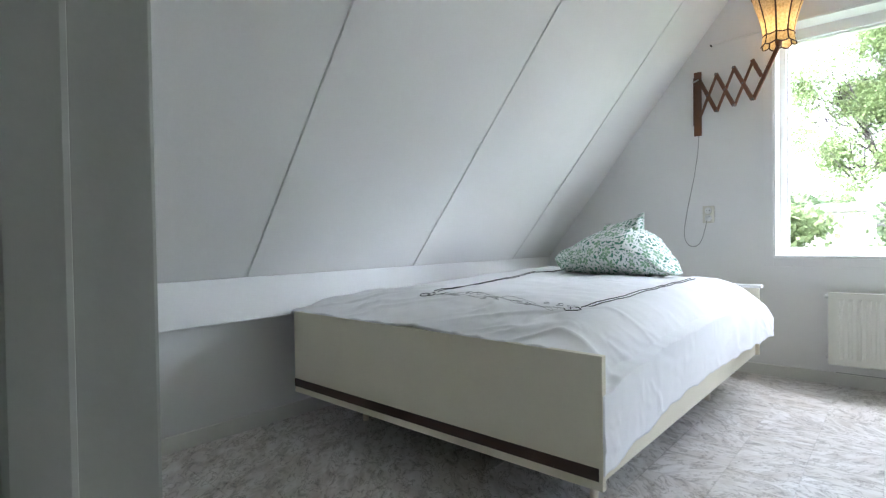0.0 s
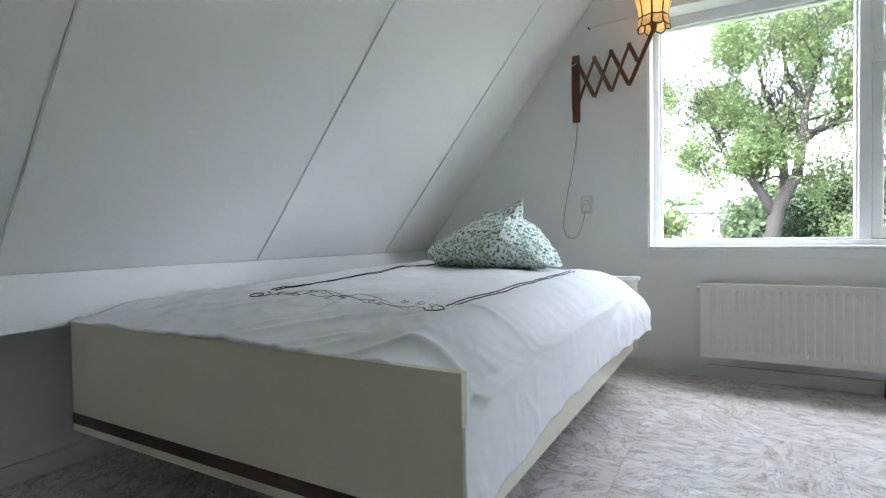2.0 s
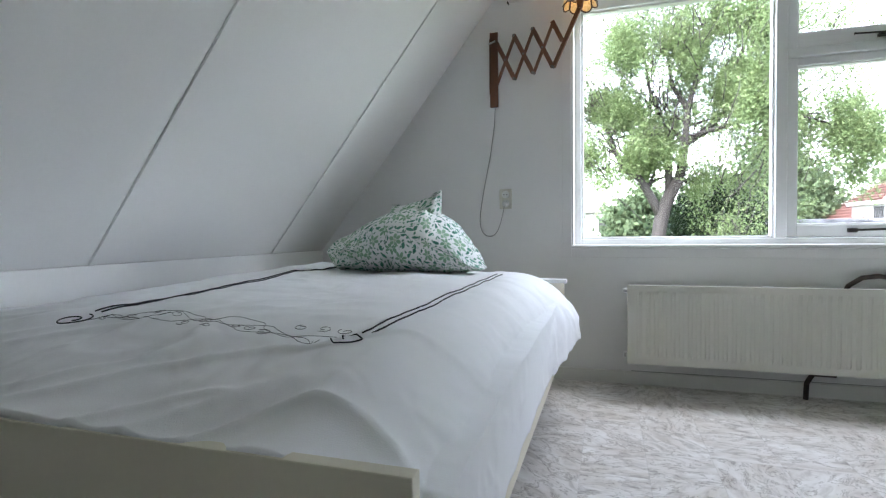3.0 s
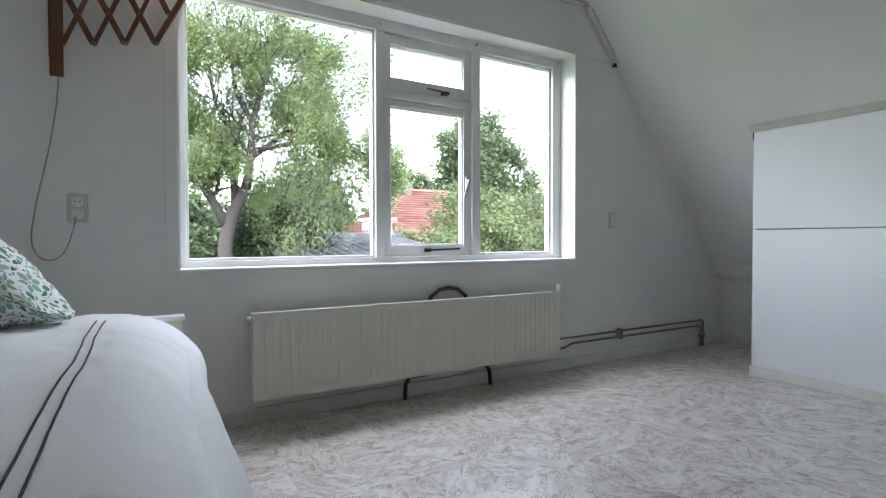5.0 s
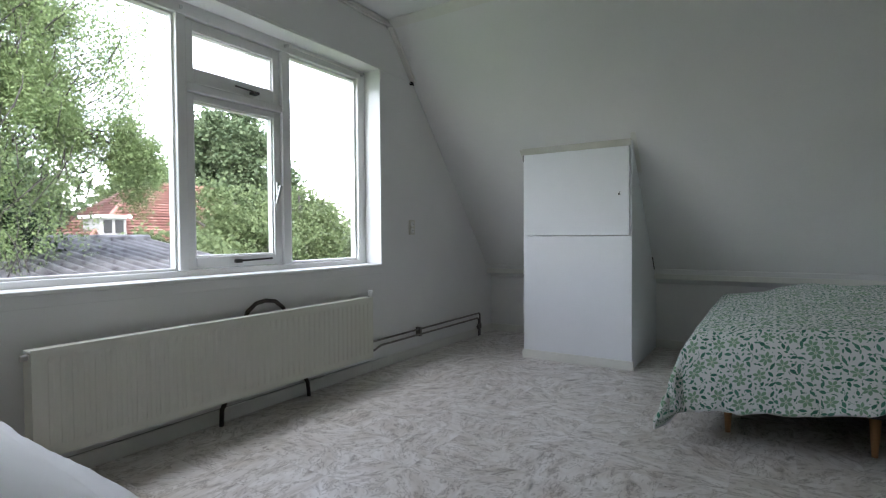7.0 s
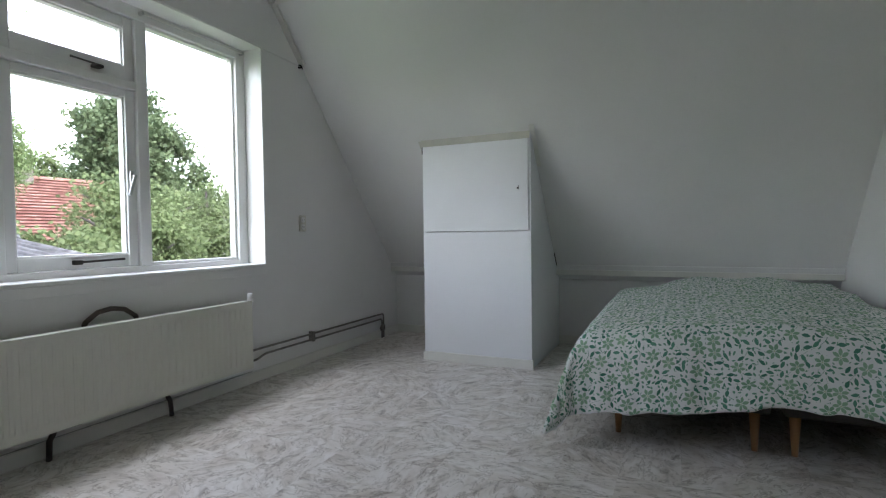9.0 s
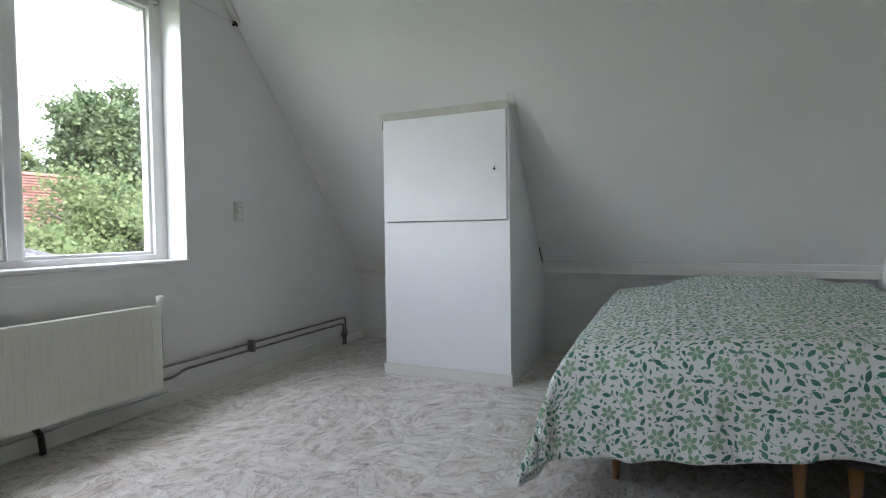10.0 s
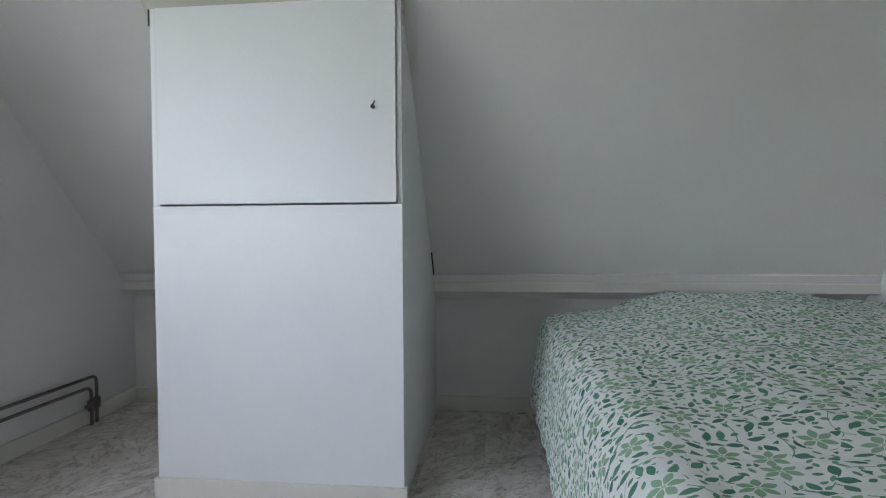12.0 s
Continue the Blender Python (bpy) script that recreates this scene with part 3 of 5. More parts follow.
def sash(x0, x1, z0, z1, left, right, low, high):
    y0, y1 = FY0 + 0.020, FY1 + 0.004
    part("sash", box(x0, x0 + left, y0, y1, z0, z1, 0.005), FRAME, win)
    part("sash", box(x1 - right, x1, y0, y1, z0, z1, 0.005), FRAME, win)
    part("sash", box(x0 + left, x1 - right, y0, y1, z0, z0 + low, 0.005), FRAME, win)
    part("sash", box(x0 + left, x1 - right, y0, y1, z1 - high, z1, 0.005), FRAME, win)
    glazed(x0 + left, x1 - right, z0 + low, z1 - high, 0.010, y0 + 0.014, y1 - 0.012)


sash(M1B + 0.004, M2A - 0.004, 0.877, 1.901, 0.048, 0.056, 0.068, 0.042)
sash(M1B + 0.004, M2A - 0.004, 1.959, 2.321, 0.048, 0.056, 0.082, 0.064)
# casement handle and stays
handle = part("handle", box(1.233, 1.257, FY0 + 0.002, FY0 + 0.014, 1.34, 1.43, 0.004), STEEL, win, "brushed steel window handle")
part("lever", bar((1.248, FY0 - 0.02, 1.405), (1.205, FY0 - 0.028, 1.285), 0.018, 0.012), STEEL, handle)
part("spindle", tube([(1.246, FY0 + 0.004, 1.40), (1.246, FY0 - 0.026, 1.40)], 0.009), STEEL, handle)
stay = part("stay", bar((0.92, FY0 - 0.006, 0.913), (1.17, FY0 - 0.012, 0.920), 0.008, 0.007), DARKMETAL, win, "dark metal casement stay")
part("bracket", box(0.90, 0.945, FY0 - 0.012, FY0 + 0.012, 0.900, 0.925, 0.004), DARKMETAL, stay)
stay = part("stay", bar((0.92, FY0 - 0.004, 2.000), (1.06, FY0 - 0.03, 1.985), 0.009, 0.008), DARKMETAL, win, "dark metal vent stay")
part("bracket", box(1.03, 1.075, FY0 - 0.036, FY0 + 0.012, 1.972, 1.990, 0.004), DARKMETAL, stay)

# curtain wire and its hooks along the window's head
wire = thing("curtain_wire", 1.0, Y1 - 0.02, WZ1 + 0.02, "thin taut curtain wire above the window", "curtain wire")
part("wire", tube([(-0.98, Y1 - 0.018, 2.365), (0.2, Y1 - 0.02, 2.425), (2.531, Y1 - 0.02, 2.375)], 0.0028, 6), WHITEPLASTIC, wire)
part("hook_plate", box(2.522, 2.540, Y1 - 0.026, Y1 - 0.002, 2.362, 2.390, 0.003), DARKMETAL, wire, "dark hook plate")
part("hook_plate", box(0.568, 0.582, FY0 - 0.012, FY0 + 0.001, 2.350, 2.370, 0.002), STEEL, wire, "dark hook plate")
part("hook", tube([(2.531, Y1, 2.376), (2.531, Y1 - 0.034, 2.376), (2.531, Y1 - 0.040, 2.352)], 0.005, 6), DARKMETAL, wire)
part("hook", tube([(-0.98, Y1, 2.365), (-0.98, Y1 - 0.03, 2.365)], 0.006, 6), DARKMETAL, wire)
rod = thing("net_curtain_rod", 1.7, FY0 - 0.03, 2.36, "thin white rod for a net curtain on brass brackets", "curtain rod")
part("rod", tube([(1.315, FY0 - 0.03, 2.362), (2.085, FY0 - 0.03, 2.362)], 0.006, 6), TRIM, rod)
for x in (1.315, 2.085):
    part("bracket", box(x - 0.008, x + 0.008, FY0 - 0.036, FY0 + 0.002, 2.354, 2.374, 0.003), STEEL, rod)

# ---- cream double bed ----
BX0, BX1, BY0, BY1 = -2.273, -0.612, 1.684, 4.018
bed = thing("bed", (BX0 + BX1) / 2, (BY0 + BY1) / 2, 0, "cream lacquered double bed with a brown stripe along its footboard", "bed")
foot = part("footboard", box(BX0, BX1, BY0, BY0 + 0.026, 0.206, 0.620, 0.0025), CREAM, bed)
part("stripe", box(BX0 + 0.001, BX1 - 0.012, BY0 - 0.003, BY0 + 0.004, 0.236, 0.276, 0.001), BROWN, foot, "dark brown wooden stripe")
head = part("headboard", box(BX0, BX1, BY1 - 0.024, BY1, 0.213, 0.640, 0.0025), CREAM, bed)
part("cap", box(BX0, BX1 + 0.014, BY1 - 0.042, BY1 + 0.03, 0.640, 0.660, 0.004), FRAME, head)
for x in (BX0 + 0.03, BX1 - 0.045):
    part("side_rail", box(x, x + 0.024, BY0 + 0.026, BY1 - 0.024, 0.213, 0.345, 0.0025), CREAM, bed)
part("slat_base", box(BX0 + 0.056, BX1 - 0.047, BY0 + 0.03, BY1 - 0.028, 0.28, 0.32), BASE, bed)
for x, y in ((-2.12, 2.02), (-0.80, 2.02), (-2.12, 3.54), (-0.80, 3.54)):
    part("leg", tube([(x, y, 0), (x, y, 0.28)], [0.016, 0.02], 12), CREAM, bed)
mattress = thing("mattress", -1.44, 2.85, 0.32, "pale mattress on the cream bed, under the duvet", "mattress")
part("ticking", box(BX0 + 0.06, BX1 - 0.06, BY0 + 0.05, BY1 - 0.05, 0.32, 0.54, 0.04), MATTRESS, mattress)


def smooth_step(a, b, x):
    t = max(0.0, min(1.0, (x - a) / (b - a)))
    return t * t * (3 - 2 * t)


SH = -0.84   # the duvet's right shoulder


def crease(x, y, z):
    """Sharp folds between smooth swells."""
    return (1 - abs(noise.noise(Vector((x, y, z)))) * 2.2) ** 3 if abs(noise.noise(Vector((x, y, z)))) < 0.45 else 0.0


def rumple(x, y, z):
    """Uneven wrinkles at several sizes, bent by a slower swell."""
    w = fbm(x * 0.6, y * 0.6, z + 20.0)
    return noise.fractal(Vector((x + 0.8 * w, y - 0.6 * w, z)), 0.85, 2.1, 3)


def duvet_top(x, y):
    """Height of the white duvet over the bed."""
    v = y - BY0
    puff = smooth_step(0.0, 0.55, v) * 0.072 + smooth_step(0.5, 1.7, v) * 0.028
    side = smooth_step(-2.30, -1.95, x)
    z = 0.622 + 0.018 * smooth_step(0.0, 0.18, v) + puff * (0.35 + 0.65 * side)
    z += 0.010 * fbm(x * 2.2, y * 1.6, 1.0) + 0.011 * rumple(x * 3.3 + y * 1.1, y * 2.4 - x * 1.6, 5.0) + 0.005 * crease(x * 3.1 - y * 1.4, y * 2.6 + x * 2.2, 8.0) * (0.5 + fbm(x * 2, y * 2, 6.0))
    z += 0.010 * (1 - smooth_step(-1.9, -1.4, x)) * smooth_step(0.4, 1.2, v) - 0.026 * smooth_step(-1.25, -0.84, x) * smooth_step(0.2, 0.8, v)
    drawn = 1 - smooth_step(0.25, 1.15, v)
    z += 0.012 * drawn * crease((x - y) * 4.2 + 0.5 * fbm(x * 2, y * 2, 31.0), (x + y) * 1.3, 12.0) 
    z -= 0.05 * smooth_step(2.05, 2.32, v)
    return z


def duvet_fn(u, v):
    y = BY0 + 0.004 + v * 2.305
    lo = 0.262 + 0.06 * smooth_step(0.0, 0.25, v) + 0.035 * smooth_step(0.6, 1.0, v) + 0.030 * fbm(v * 9, 3.3) + 0.005 * fbm(v * 31, 1.3)
    flat = SH + 2.30
    if u < 0.72:
        x = -2.30 + flat * u / 0.72
        z = duvet_top(x, y)
        s = flat * u / 0.72
    else:
        zb = duvet_top(SH, y)
        t = (u - 0.72) / 0.28
        arc, drop = 0.42, max(0.02, zb - 0.26 - lo)
        d = t * (arc + drop)
        s = flat + d
        outw = 0.220 + 0.082 * smooth_step(0.55, 0.97, v)
        if d < arc:
            a = d / arc * math.pi / 2
            x, z = SH + outw * math.sin(a), zb - 0.26 * (1 - math.cos(a)) ** 0.9
        else:
            k = (d - arc) / max(drop, 0.01)
            x, z = SH + outw, zb - 0.26 - (d - arc)
        k = smooth_step(0.10, 0.6, t)
        pull = 0.12 + 0.88 * (1 - smooth_step(0.05, 0.34, v)) + 0.8 * smooth_step(0.84, 0.98, v)
        x += k * (0.016 * rumple(y * 2.6 - z * 2.2, z * 2.8 + y * 1.2, 2.0) + 0.004 * pull * rumple(y * 8 + z * 8, z * 9 - y * 5, 4.0) + 0.006 * crease(y * 3.3 + z * 2.4, z * 1.5 - y * 1.1, 7.0) + pull * (0.010 * crease((y + 0.9 * z) * 6 + 0.6 * fbm(y * 3, z * 3, 33.0), (z - y) * 1.8, 15.0) + 0.003 * crease((y + 0.7 * z) * 13, (z - y) * 3.0, 16.0)))
        x = max(x, BX1 + 0.004) if t > 0.5 else x
    y += 0.012 * fbm(s * 5, v * 4, 9.0) * smooth_step(0, 0.1, v)
    return Vector((x, y, z)), (s, v * 2.3)


duvet = solid("duvet", cloth(duvet_fn, 230, 230), LINEN, "rumpled white cotton duvet with black line embroidery, on the cream bed", "duvet", kind="thing", smooth=True)
del duvet["kind"]
mod = duvet.modifiers.new("thick", "SOLIDIFY")
mod.thickness, mod.offset = 0.012, -1


def stitched(pts, r=0.0032):
    """A line of thread that follows the duvet's top."""
    dense = []
    for (x0, y0), (x1, y1) in zip(pts, pts[1:]):
        n = max(2, int(math.hypot(x1 - x0, y1 - y0) / 0.015))
        for i in range(n):
            x, y = x0 + (x1 - x0) * i / n, y0 + (y1 - y0) * i / n
            dense.append((x, y, duvet_top(x, y) + 0.0025))
    return tube(dense, r, 6)


def curl(cx, cy, r0, turns, start, sgn):
    return [(cx + (r0 * (1 - 0.75 * k / 24)) * math.cos(start + sgn * turns * 2 * math.pi * k / 24), cy + (r0 * (1 - 0.75 * k / 24)) * math.sin(start + sgn * turns * 2 * math.pi * k / 24)) for k in range(25)]


for xa, sg in ((-0.872, 1), (-1.735, -1)):
    for off, wd in ((0.0, 0.0021), (0.024, 0.0021)):
        pts = [(xa - sg * off + 0.004 * math.sin(y * 9.0) - 0.020 * (3.4 - y) * (sg > 0), y) for y in [3.55 - 0.05 * k for k in range(29)]]
        part("embroidery", stitched(pts, wd), THREAD, duvet, "black stitched double line")
    part("embroidery", stitched(curl(xa - sg * 0.012 - 0.030 * (sg > 0), 2.095, 0.048, 1.4, math.pi / 2, sg), 0.0017), THREAD, duvet, "black stitched curl")
for k in range(3):
    amp, ph = 0.020 + 0.006 * k, k * 1.9
    pts = [(-1.66 + 0.018 * i + 0.010 * math.sin(i * 1.1 + ph), 2.12 + 0.018 * k - 0.03 + amp * math.sin(i * 0.42 + ph) + 0.035 * math.sin(i * 0.11)) for i in range(40)]
    part("embroidery", stitched(pts, 0.0005), THREAD, duvet, "fine stitched scroll")
rng = random.Random(41)
for k in range(14):
    c = curl(-1.62 + 0.05 * k + rng.uniform(-0.01, 0.01), 2.12 + 0.035 * math.sin(k * 0.6) + rng.uniform(-0.03, 0.03), rng.uniform(0.012, 0.022), 1.2, rng.uniform(0, 6.28), rng.choice((1, -1)))
    part("embroidery", stitched(c, 0.0006), THREAD, duvet, "fine stitched curl")


def pillow_fn(u, v):
    """A slumped pillow: a mound along x with a raised ear."""
    p = 2 * u - 1
    prof = [(-1, 0.115), (-0.86, 0.150), (-0.70, 0.172), (-0.45, 0.215), (-0.2, 0.256), (0.05, 0.276), (0.3, 0.270), (0.5, 0.232), (0.7, 0.165), (0.9, 0.072), (1, 0.015)]
    h = prof[-1][1]
    for (a0, h0), (a1, h1) in zip(prof, prof[1:]):
        if a0 <= p <= a1:
            h = h0 + (h1 - h0) * (p - a0) / (a1 - a0)
            break
    a = v * 2 * math.pi
    depth = 0.25 * (max(0.0, 1 - abs(p) ** 1.9)) ** 0.6 + 0.01
    cy, cz = math.cos(a), math.sin(a)
    y = 3.46 + depth * cy + 0.05 * p
    lift = (0.5 + 0.5 * cz) ** 0.75
    base = 0.10 * smooth_step(-0.72, -1.0, p) + 0.012 * p * p
    z = base + (1.15 * h - base) * lift
    crease = 0.012 * fbm(p * 3, a * 1.2, 7.0) + 0.008 * fbm(p * 8, a * 3, 2.0)
    z += crease
    y += crease * 1.5
    x = -1.345 + 0.385 * p + 0.02 * fbm(p * 4, a, 3.0)
    return Vector((x, y + 0.10 * lift, 0.728 + z)), (u * 0.95, v * 0.9)


pillow = thing("pillow", -1.365, 3.6, 0.73, "slumped pillow in green leaf-print cotton, on the white duvet", "pillow")
part("cover", cloth(pillow_fn, 90, 90), PRINT, pillow, "", True)


def ear_fn(u, v):
    """The loose end of the cover, gathered into a collar that stands up to a point."""
    a, k = v * 2 * math.pi, u
    c = 0.5 + 0.5 * math.cos(a)
    w = 0.146 - 0.020 * k + 0.010 * math.sin(7 * a) * k
    x = -1.322 + w * math.cos(a) + 0.020 * k
    y = 3.545 + (0.105 * (1 - k) ** 0.7 + 0.016 + 0.010 * math.sin(5 * a) * k) * math.sin(a)
    z = 0.968 + k * (0.095 + 0.068 * c ** 3) + 0.010 * math.sin(k * math.pi * 2.2) * math.sin(3 * a) + 0.008 * fbm(k * 5, a * 2, 1.0)
    return Vector((x, y, z)), (u * 0.2 + 0.3, v * 0.6)


part("ear", cloth(ear_fn, 20, 64), PRINT, pillow, "", True)

# ---- pair of single beds under one leaf-print duvet ----
def single_bed(y0, y1, label):
    x0, x1 = 1.93, 3.90
    b = thing("single_bed", (x0 + x1) / 2, (y0 + y1) / 2, 0, label, "bed", "pair of single beds")
    part("box_spring", box(x0, x1, y0, y1, 0.20, 0.36, 0.02), BASE, b, "dark upholstered bed base")
    part("sheet", box(x0 - 0.01, x1 - 0.01, y0 + 0.004, y1 - 0.004, 0.36, 0.53, 0.045), LINEN, b, "mattress in a white sheet")
    for x in (x0 + 0.09, x1 - 0.09):
        for y in (y0 + 0.055, y1 - 0.055):
            part("leg", tube([(x, y, 0), (x, y, 0.20)], [0.013, 0.025], 16), BEECH, b, "tapered beech leg")
    return b


single_bed(1.265, 1.985, "single bed on tapered beech legs, under the leaf-print duvet")
single_bed(0.535, 1.215, "single bed on tapered beech legs, beside the back wall")
E2X, E2Y = 1.86, 2.08


def duvet2_fn(u, v):
    b = -1.46 + v * 1.86        # metres past the open side, towards +y
    a = -2.00 + u * (2.36 - 0.06 * smooth_step(-0.4, -1.3, b))        # metres past the foot edge, towards -x
    r = 0.11
    wob = 0.02 * fbm(a * 3, b * 3, 11.0)
    def over(d, limit):
        """(outward, down) for d metres past the shoulder."""
        if d <= 0:
            return d, 0.0
        arc = r * math.pi / 2
        if d < arc:
            t = d / r
            return r * math.sin(t), r * (1 - math.cos(t))
        return r + (d - arc) * 0.10, r + (d - arc) * 0.985
    ax, az = over(a + 0.07, 0.5)
    bx, bz = over(b + 0.07, 0.4)
    down = max(az, bz) + 0.22 * min(az, bz)
    both = min(az, bz)
    top = 0.528 + 0.072 * smooth_step(0.08, -0.72, b) + 0.018 * smooth_step(0.0, -0.5, a) + 0.034 * smooth_step(-0.9, -1.6, a) * smooth_step(-0.1, -0.7, b)
    top -= 0.045 * smooth_step(-1.0, -1.46, b)
    top += 0.012 * fbm(a * 2.3, b * 2.3, 4.0) + 0.013 * rumple(a * 4, b * 4, 6.0) + 0.006 * crease(a * 4.5 + b * 2, b * 5 - a, 9.0)
    k = smooth_step(0.05, 0.35, down)
    x = E2X - 0.0 - (ax - 0.07) - 0.22 * both
    y = E2Y + (bx - 0.07) + 0.25 * both
    fold = k * (0.022 * fbm(b * 6, 0.5 * a, 2.0) + 0.008 * fbm(b * 17, a * 3, 3.0))
    fold2 = k * (0.020 * fbm(a * 6, 0.5 * b, 8.0))
    if az > bz:
        x -= fold
    else:
        y += fold2
    z = top - down + wob * k
    return Vector((x, min(max(y, Y0 + 0.02), 3), max(z, 0.045))), (a, b)


duvet2 = solid("duvet", cloth(duvet2_fn, 170, 130), PRINT, "green leaf-print duvet hanging over the pair of single beds", "duvet", kind="thing", smooth=True)
del duvet2["kind"]
for nm, fn in (("hem", lambda k: duvet2_fn(1.0, k)[0]), ("hem", lambda k: duvet2_fn(k, 1.0)[0])):
    part(nm, tube([fn(k / 90) for k in range(91)], 0.0045, 6), LINEN, duvet2, "white stitched hem")
mod = duvet2.modifiers.new("thick", "SOLIDIFY")
mod.thickness, mod.offset = 0.012, -1

# ---- built-in eaves cabinet ----
CX = 3.035
cab = thing("eaves_cabinet", CX, (CABY0 + CABY1) / 2, 0, "tall white built-in cabinet under the roof slope, its door shut", "cabinet")


def eaves(y0, y1, x0, z0):
    top = lambda x: LEDGE_Z1 - (x - LEDGE_X) * RISE_R - 0.004
    return prism([(x0, z0), (XR - 0.002, z0), (XR - 0.002, LEDGE_Z0), (LEDGE_X + 0.0, LEDGE_Z1 - 0.006), (x0, min(top(x0), 1.80))], y0, y1, bm=None)


part("side", eaves(CABY0 + 0.012, CABY0 + 0.03, CX + 0.012, 0.0), CABINET, cab)
part("side", eaves(CABY1 - 0.03, CABY1 - 0.012, CX + 0.012, 0.0), CABINET, cab)
part("front_panel", box(CX - 0.002, CX + 0.018, CABY0 + 0.008, CABY1 - 0.008, 0.072, 1.050, 0.002), CABINET, cab)
part("plinth", box(CX - 0.012, CX + 0.012, CABY0 - 0.004, CABY1 + 0.004, 0, 0.072, 0.003), TRIM, cab, "cream painted plinth")
part("stile", box(CX, CX + 0.018, CABY0 + 0.008, 2.667, 1.052, 1.747, 0.002), CABINET, cab)
part("stile", box(CX, CX + 0.018, 3.528, CABY1 - 0.008, 1.052, 1.747, 0.002), CABINET, cab)
part("top_rail", box(CX + 0.013, CX + 0.022, 2.669, 3.526, 1.748, 1.79, 0.002), CABINET, cab)
door = part("door", box(CX - 0.014, CX + 0.006, 2.669, 3.526, 1.056, 1.744, 0.003), CABINET, cab, "plain white cabinet door")
part("knob", tube([(CX - 0.012, 2.745, 1.376), (CX - 0.03, 2.745, 1.376), (CX - 0.034, 2.745, 1.376)], [0.006, 0.007, 0.003], 10), DARKMETAL, door, "small dark key knob")
part("key_bow", bar((CX - 0.034, 2.745, 1.376), (CX - 0.040, 2.735, 1.390), 0.012, 0.004), DARKMETAL, door)
# cream board and cheek; the shade under the slope is greyed into their colour
part("rail_board", prism([(CX - 0.004, 1.7475), (CX + 0.001, 1.7475), (CX + 0.012, 1.800), (CX + 0.006, 1.803)], CABY0 + 0.018, CABY1 + 0.004), LIP, cab, "cream board above the door, darkened for its shade")
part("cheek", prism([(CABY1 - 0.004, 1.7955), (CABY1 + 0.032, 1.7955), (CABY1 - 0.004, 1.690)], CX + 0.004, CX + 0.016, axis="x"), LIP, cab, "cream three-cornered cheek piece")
# solid dark bar drawn as the shadow beside the cheek
part("joint_shade", box(CX + 0.000, CX + 0.008, CABY1 - 0.007, CABY1 - 0.001, 1.690, 1.747), DARK, cab, "dark bar as the shadow in the joint beside the cheek piece")
s0, s1 = slope_r(3.25, -0.006), slope_r(3.022, -0.006)
s0.y = s1.y = CABY0 - 0.002
part("slope_strip", bar(s0, s1, 0.034, 0.014, side=nr, bevel=0.003), TRIM, cab, "painted strip down the slope")

# shadow line where the cabinet side meets the slope, added as a dark bar
g0, g1 = slope_r(3.935, -0.004), slope_r(3.84, -0.004)
g0.y = g1.y = CABY0 + 0.009
part("shadow_gap", bar(g0, g1, 0.006, 0.010, side=nr, bevel=0), DARK, cab, "dark bar as the shadow between cabinet side and slope")

# ---- radiator ----
RX0, RX1, RY, RZ0, RZ1 = -0.277, 1.802, 4.212, 0.166, 0.614
rad = thing("radiator", (RX0 + RX1) / 2, 4.27, RZ0, "long low cream panel radiator on the wall under the window", "radiator")


def ribbed_panel(y, depth, out):
    """A pressed steel panel with upright flutes between flat borders."""
    prof, n = [], 46
    pitch = (RX1 - RX0 - 0.09) / n
    prof.append((RX0, 0.0))
    prof.append((RX0 + 0.04, 0.0))
    for i in range(n):
        c = RX0 + 0.045 + pitch * (i + 0.5)
        prof += [(c - pitch * 0.30, 0.0), (c - pitch * 0.16, 1.0), (c + pitch * 0.16, 1.0), (c + pitch * 0.30, 0.0)]
    prof += [(RX1 - 0.04, 0.0), (RX1, 0.0)]
    zs = [(RZ0, 0), (RZ0 + 0.035, 0), (RZ0 + 0.055, 1), (RZ1 - 0.055, 1), (RZ1 - 0.035, 0), (RZ1, 0)]
    bm = bmesh.new()
    front = [[bm.verts.new((x, y + out * depth * k * m, z)) for x, k in prof] for z, m in zs]
    for r0, r1 in zip(front, front[1:]):
        for i in range(len(prof) - 1):
            bm.faces.new((r0[i], r0[i + 1], r1[i + 1], r1[i]))
    back = [[bm.verts.new((x, y + out * 0.012, z)) for x in (RX0, RX1)] for z in (RZ0, RZ1)]
    bm.faces.new((back[0][0], back[0][1], back[1][1], back[1][0]))
    for z, r in ((RZ0, 0), (RZ1, -1)):
        row, bk = front[r], back[0 if r == 0 else 1]
        bm.faces.new(row + [bk[1], bk[0]])
    bm.faces.new([r[0] for r in front] + [back[1][0], back[0][0]])
    bm.faces.new([r[-1] for r in front] + [back[1][1], back[0][1]])
    bmesh.ops.recalc_face_normals(bm, faces=bm.faces[:])
    return bm


part("front_panel", ribbed_panel(RY, 0.0038, 1), RADIATOR, rad)
part("back_panel", box(RX0 + 0.01, RX1 - 0.01, RY + 0.075, RY + 0.088, RZ0 + 0.01, RZ1 - 0.012, 0.004), RADIATOR, rad)
part("top_grille", box(RX0 + 0.004, RX1 - 0.004, RY + 0.014, RY + 0.09, RZ1 - 0.016, RZ1 - 0.006, 0.003), RADIATOR, rad)
part("side_cover", box(RX0 + 0.002, RX0 + 0.006, RY + 0.012, RY + 0.088, RZ0 + 0.02, RZ1 - 0.02), RADIATOR, rad)
part("side_cover", box(RX1 - 0.006, RX1 - 0.002, RY + 0.012, RY + 0.088, RZ0 + 0.02, RZ1 - 0.02), RADIATOR, rad)
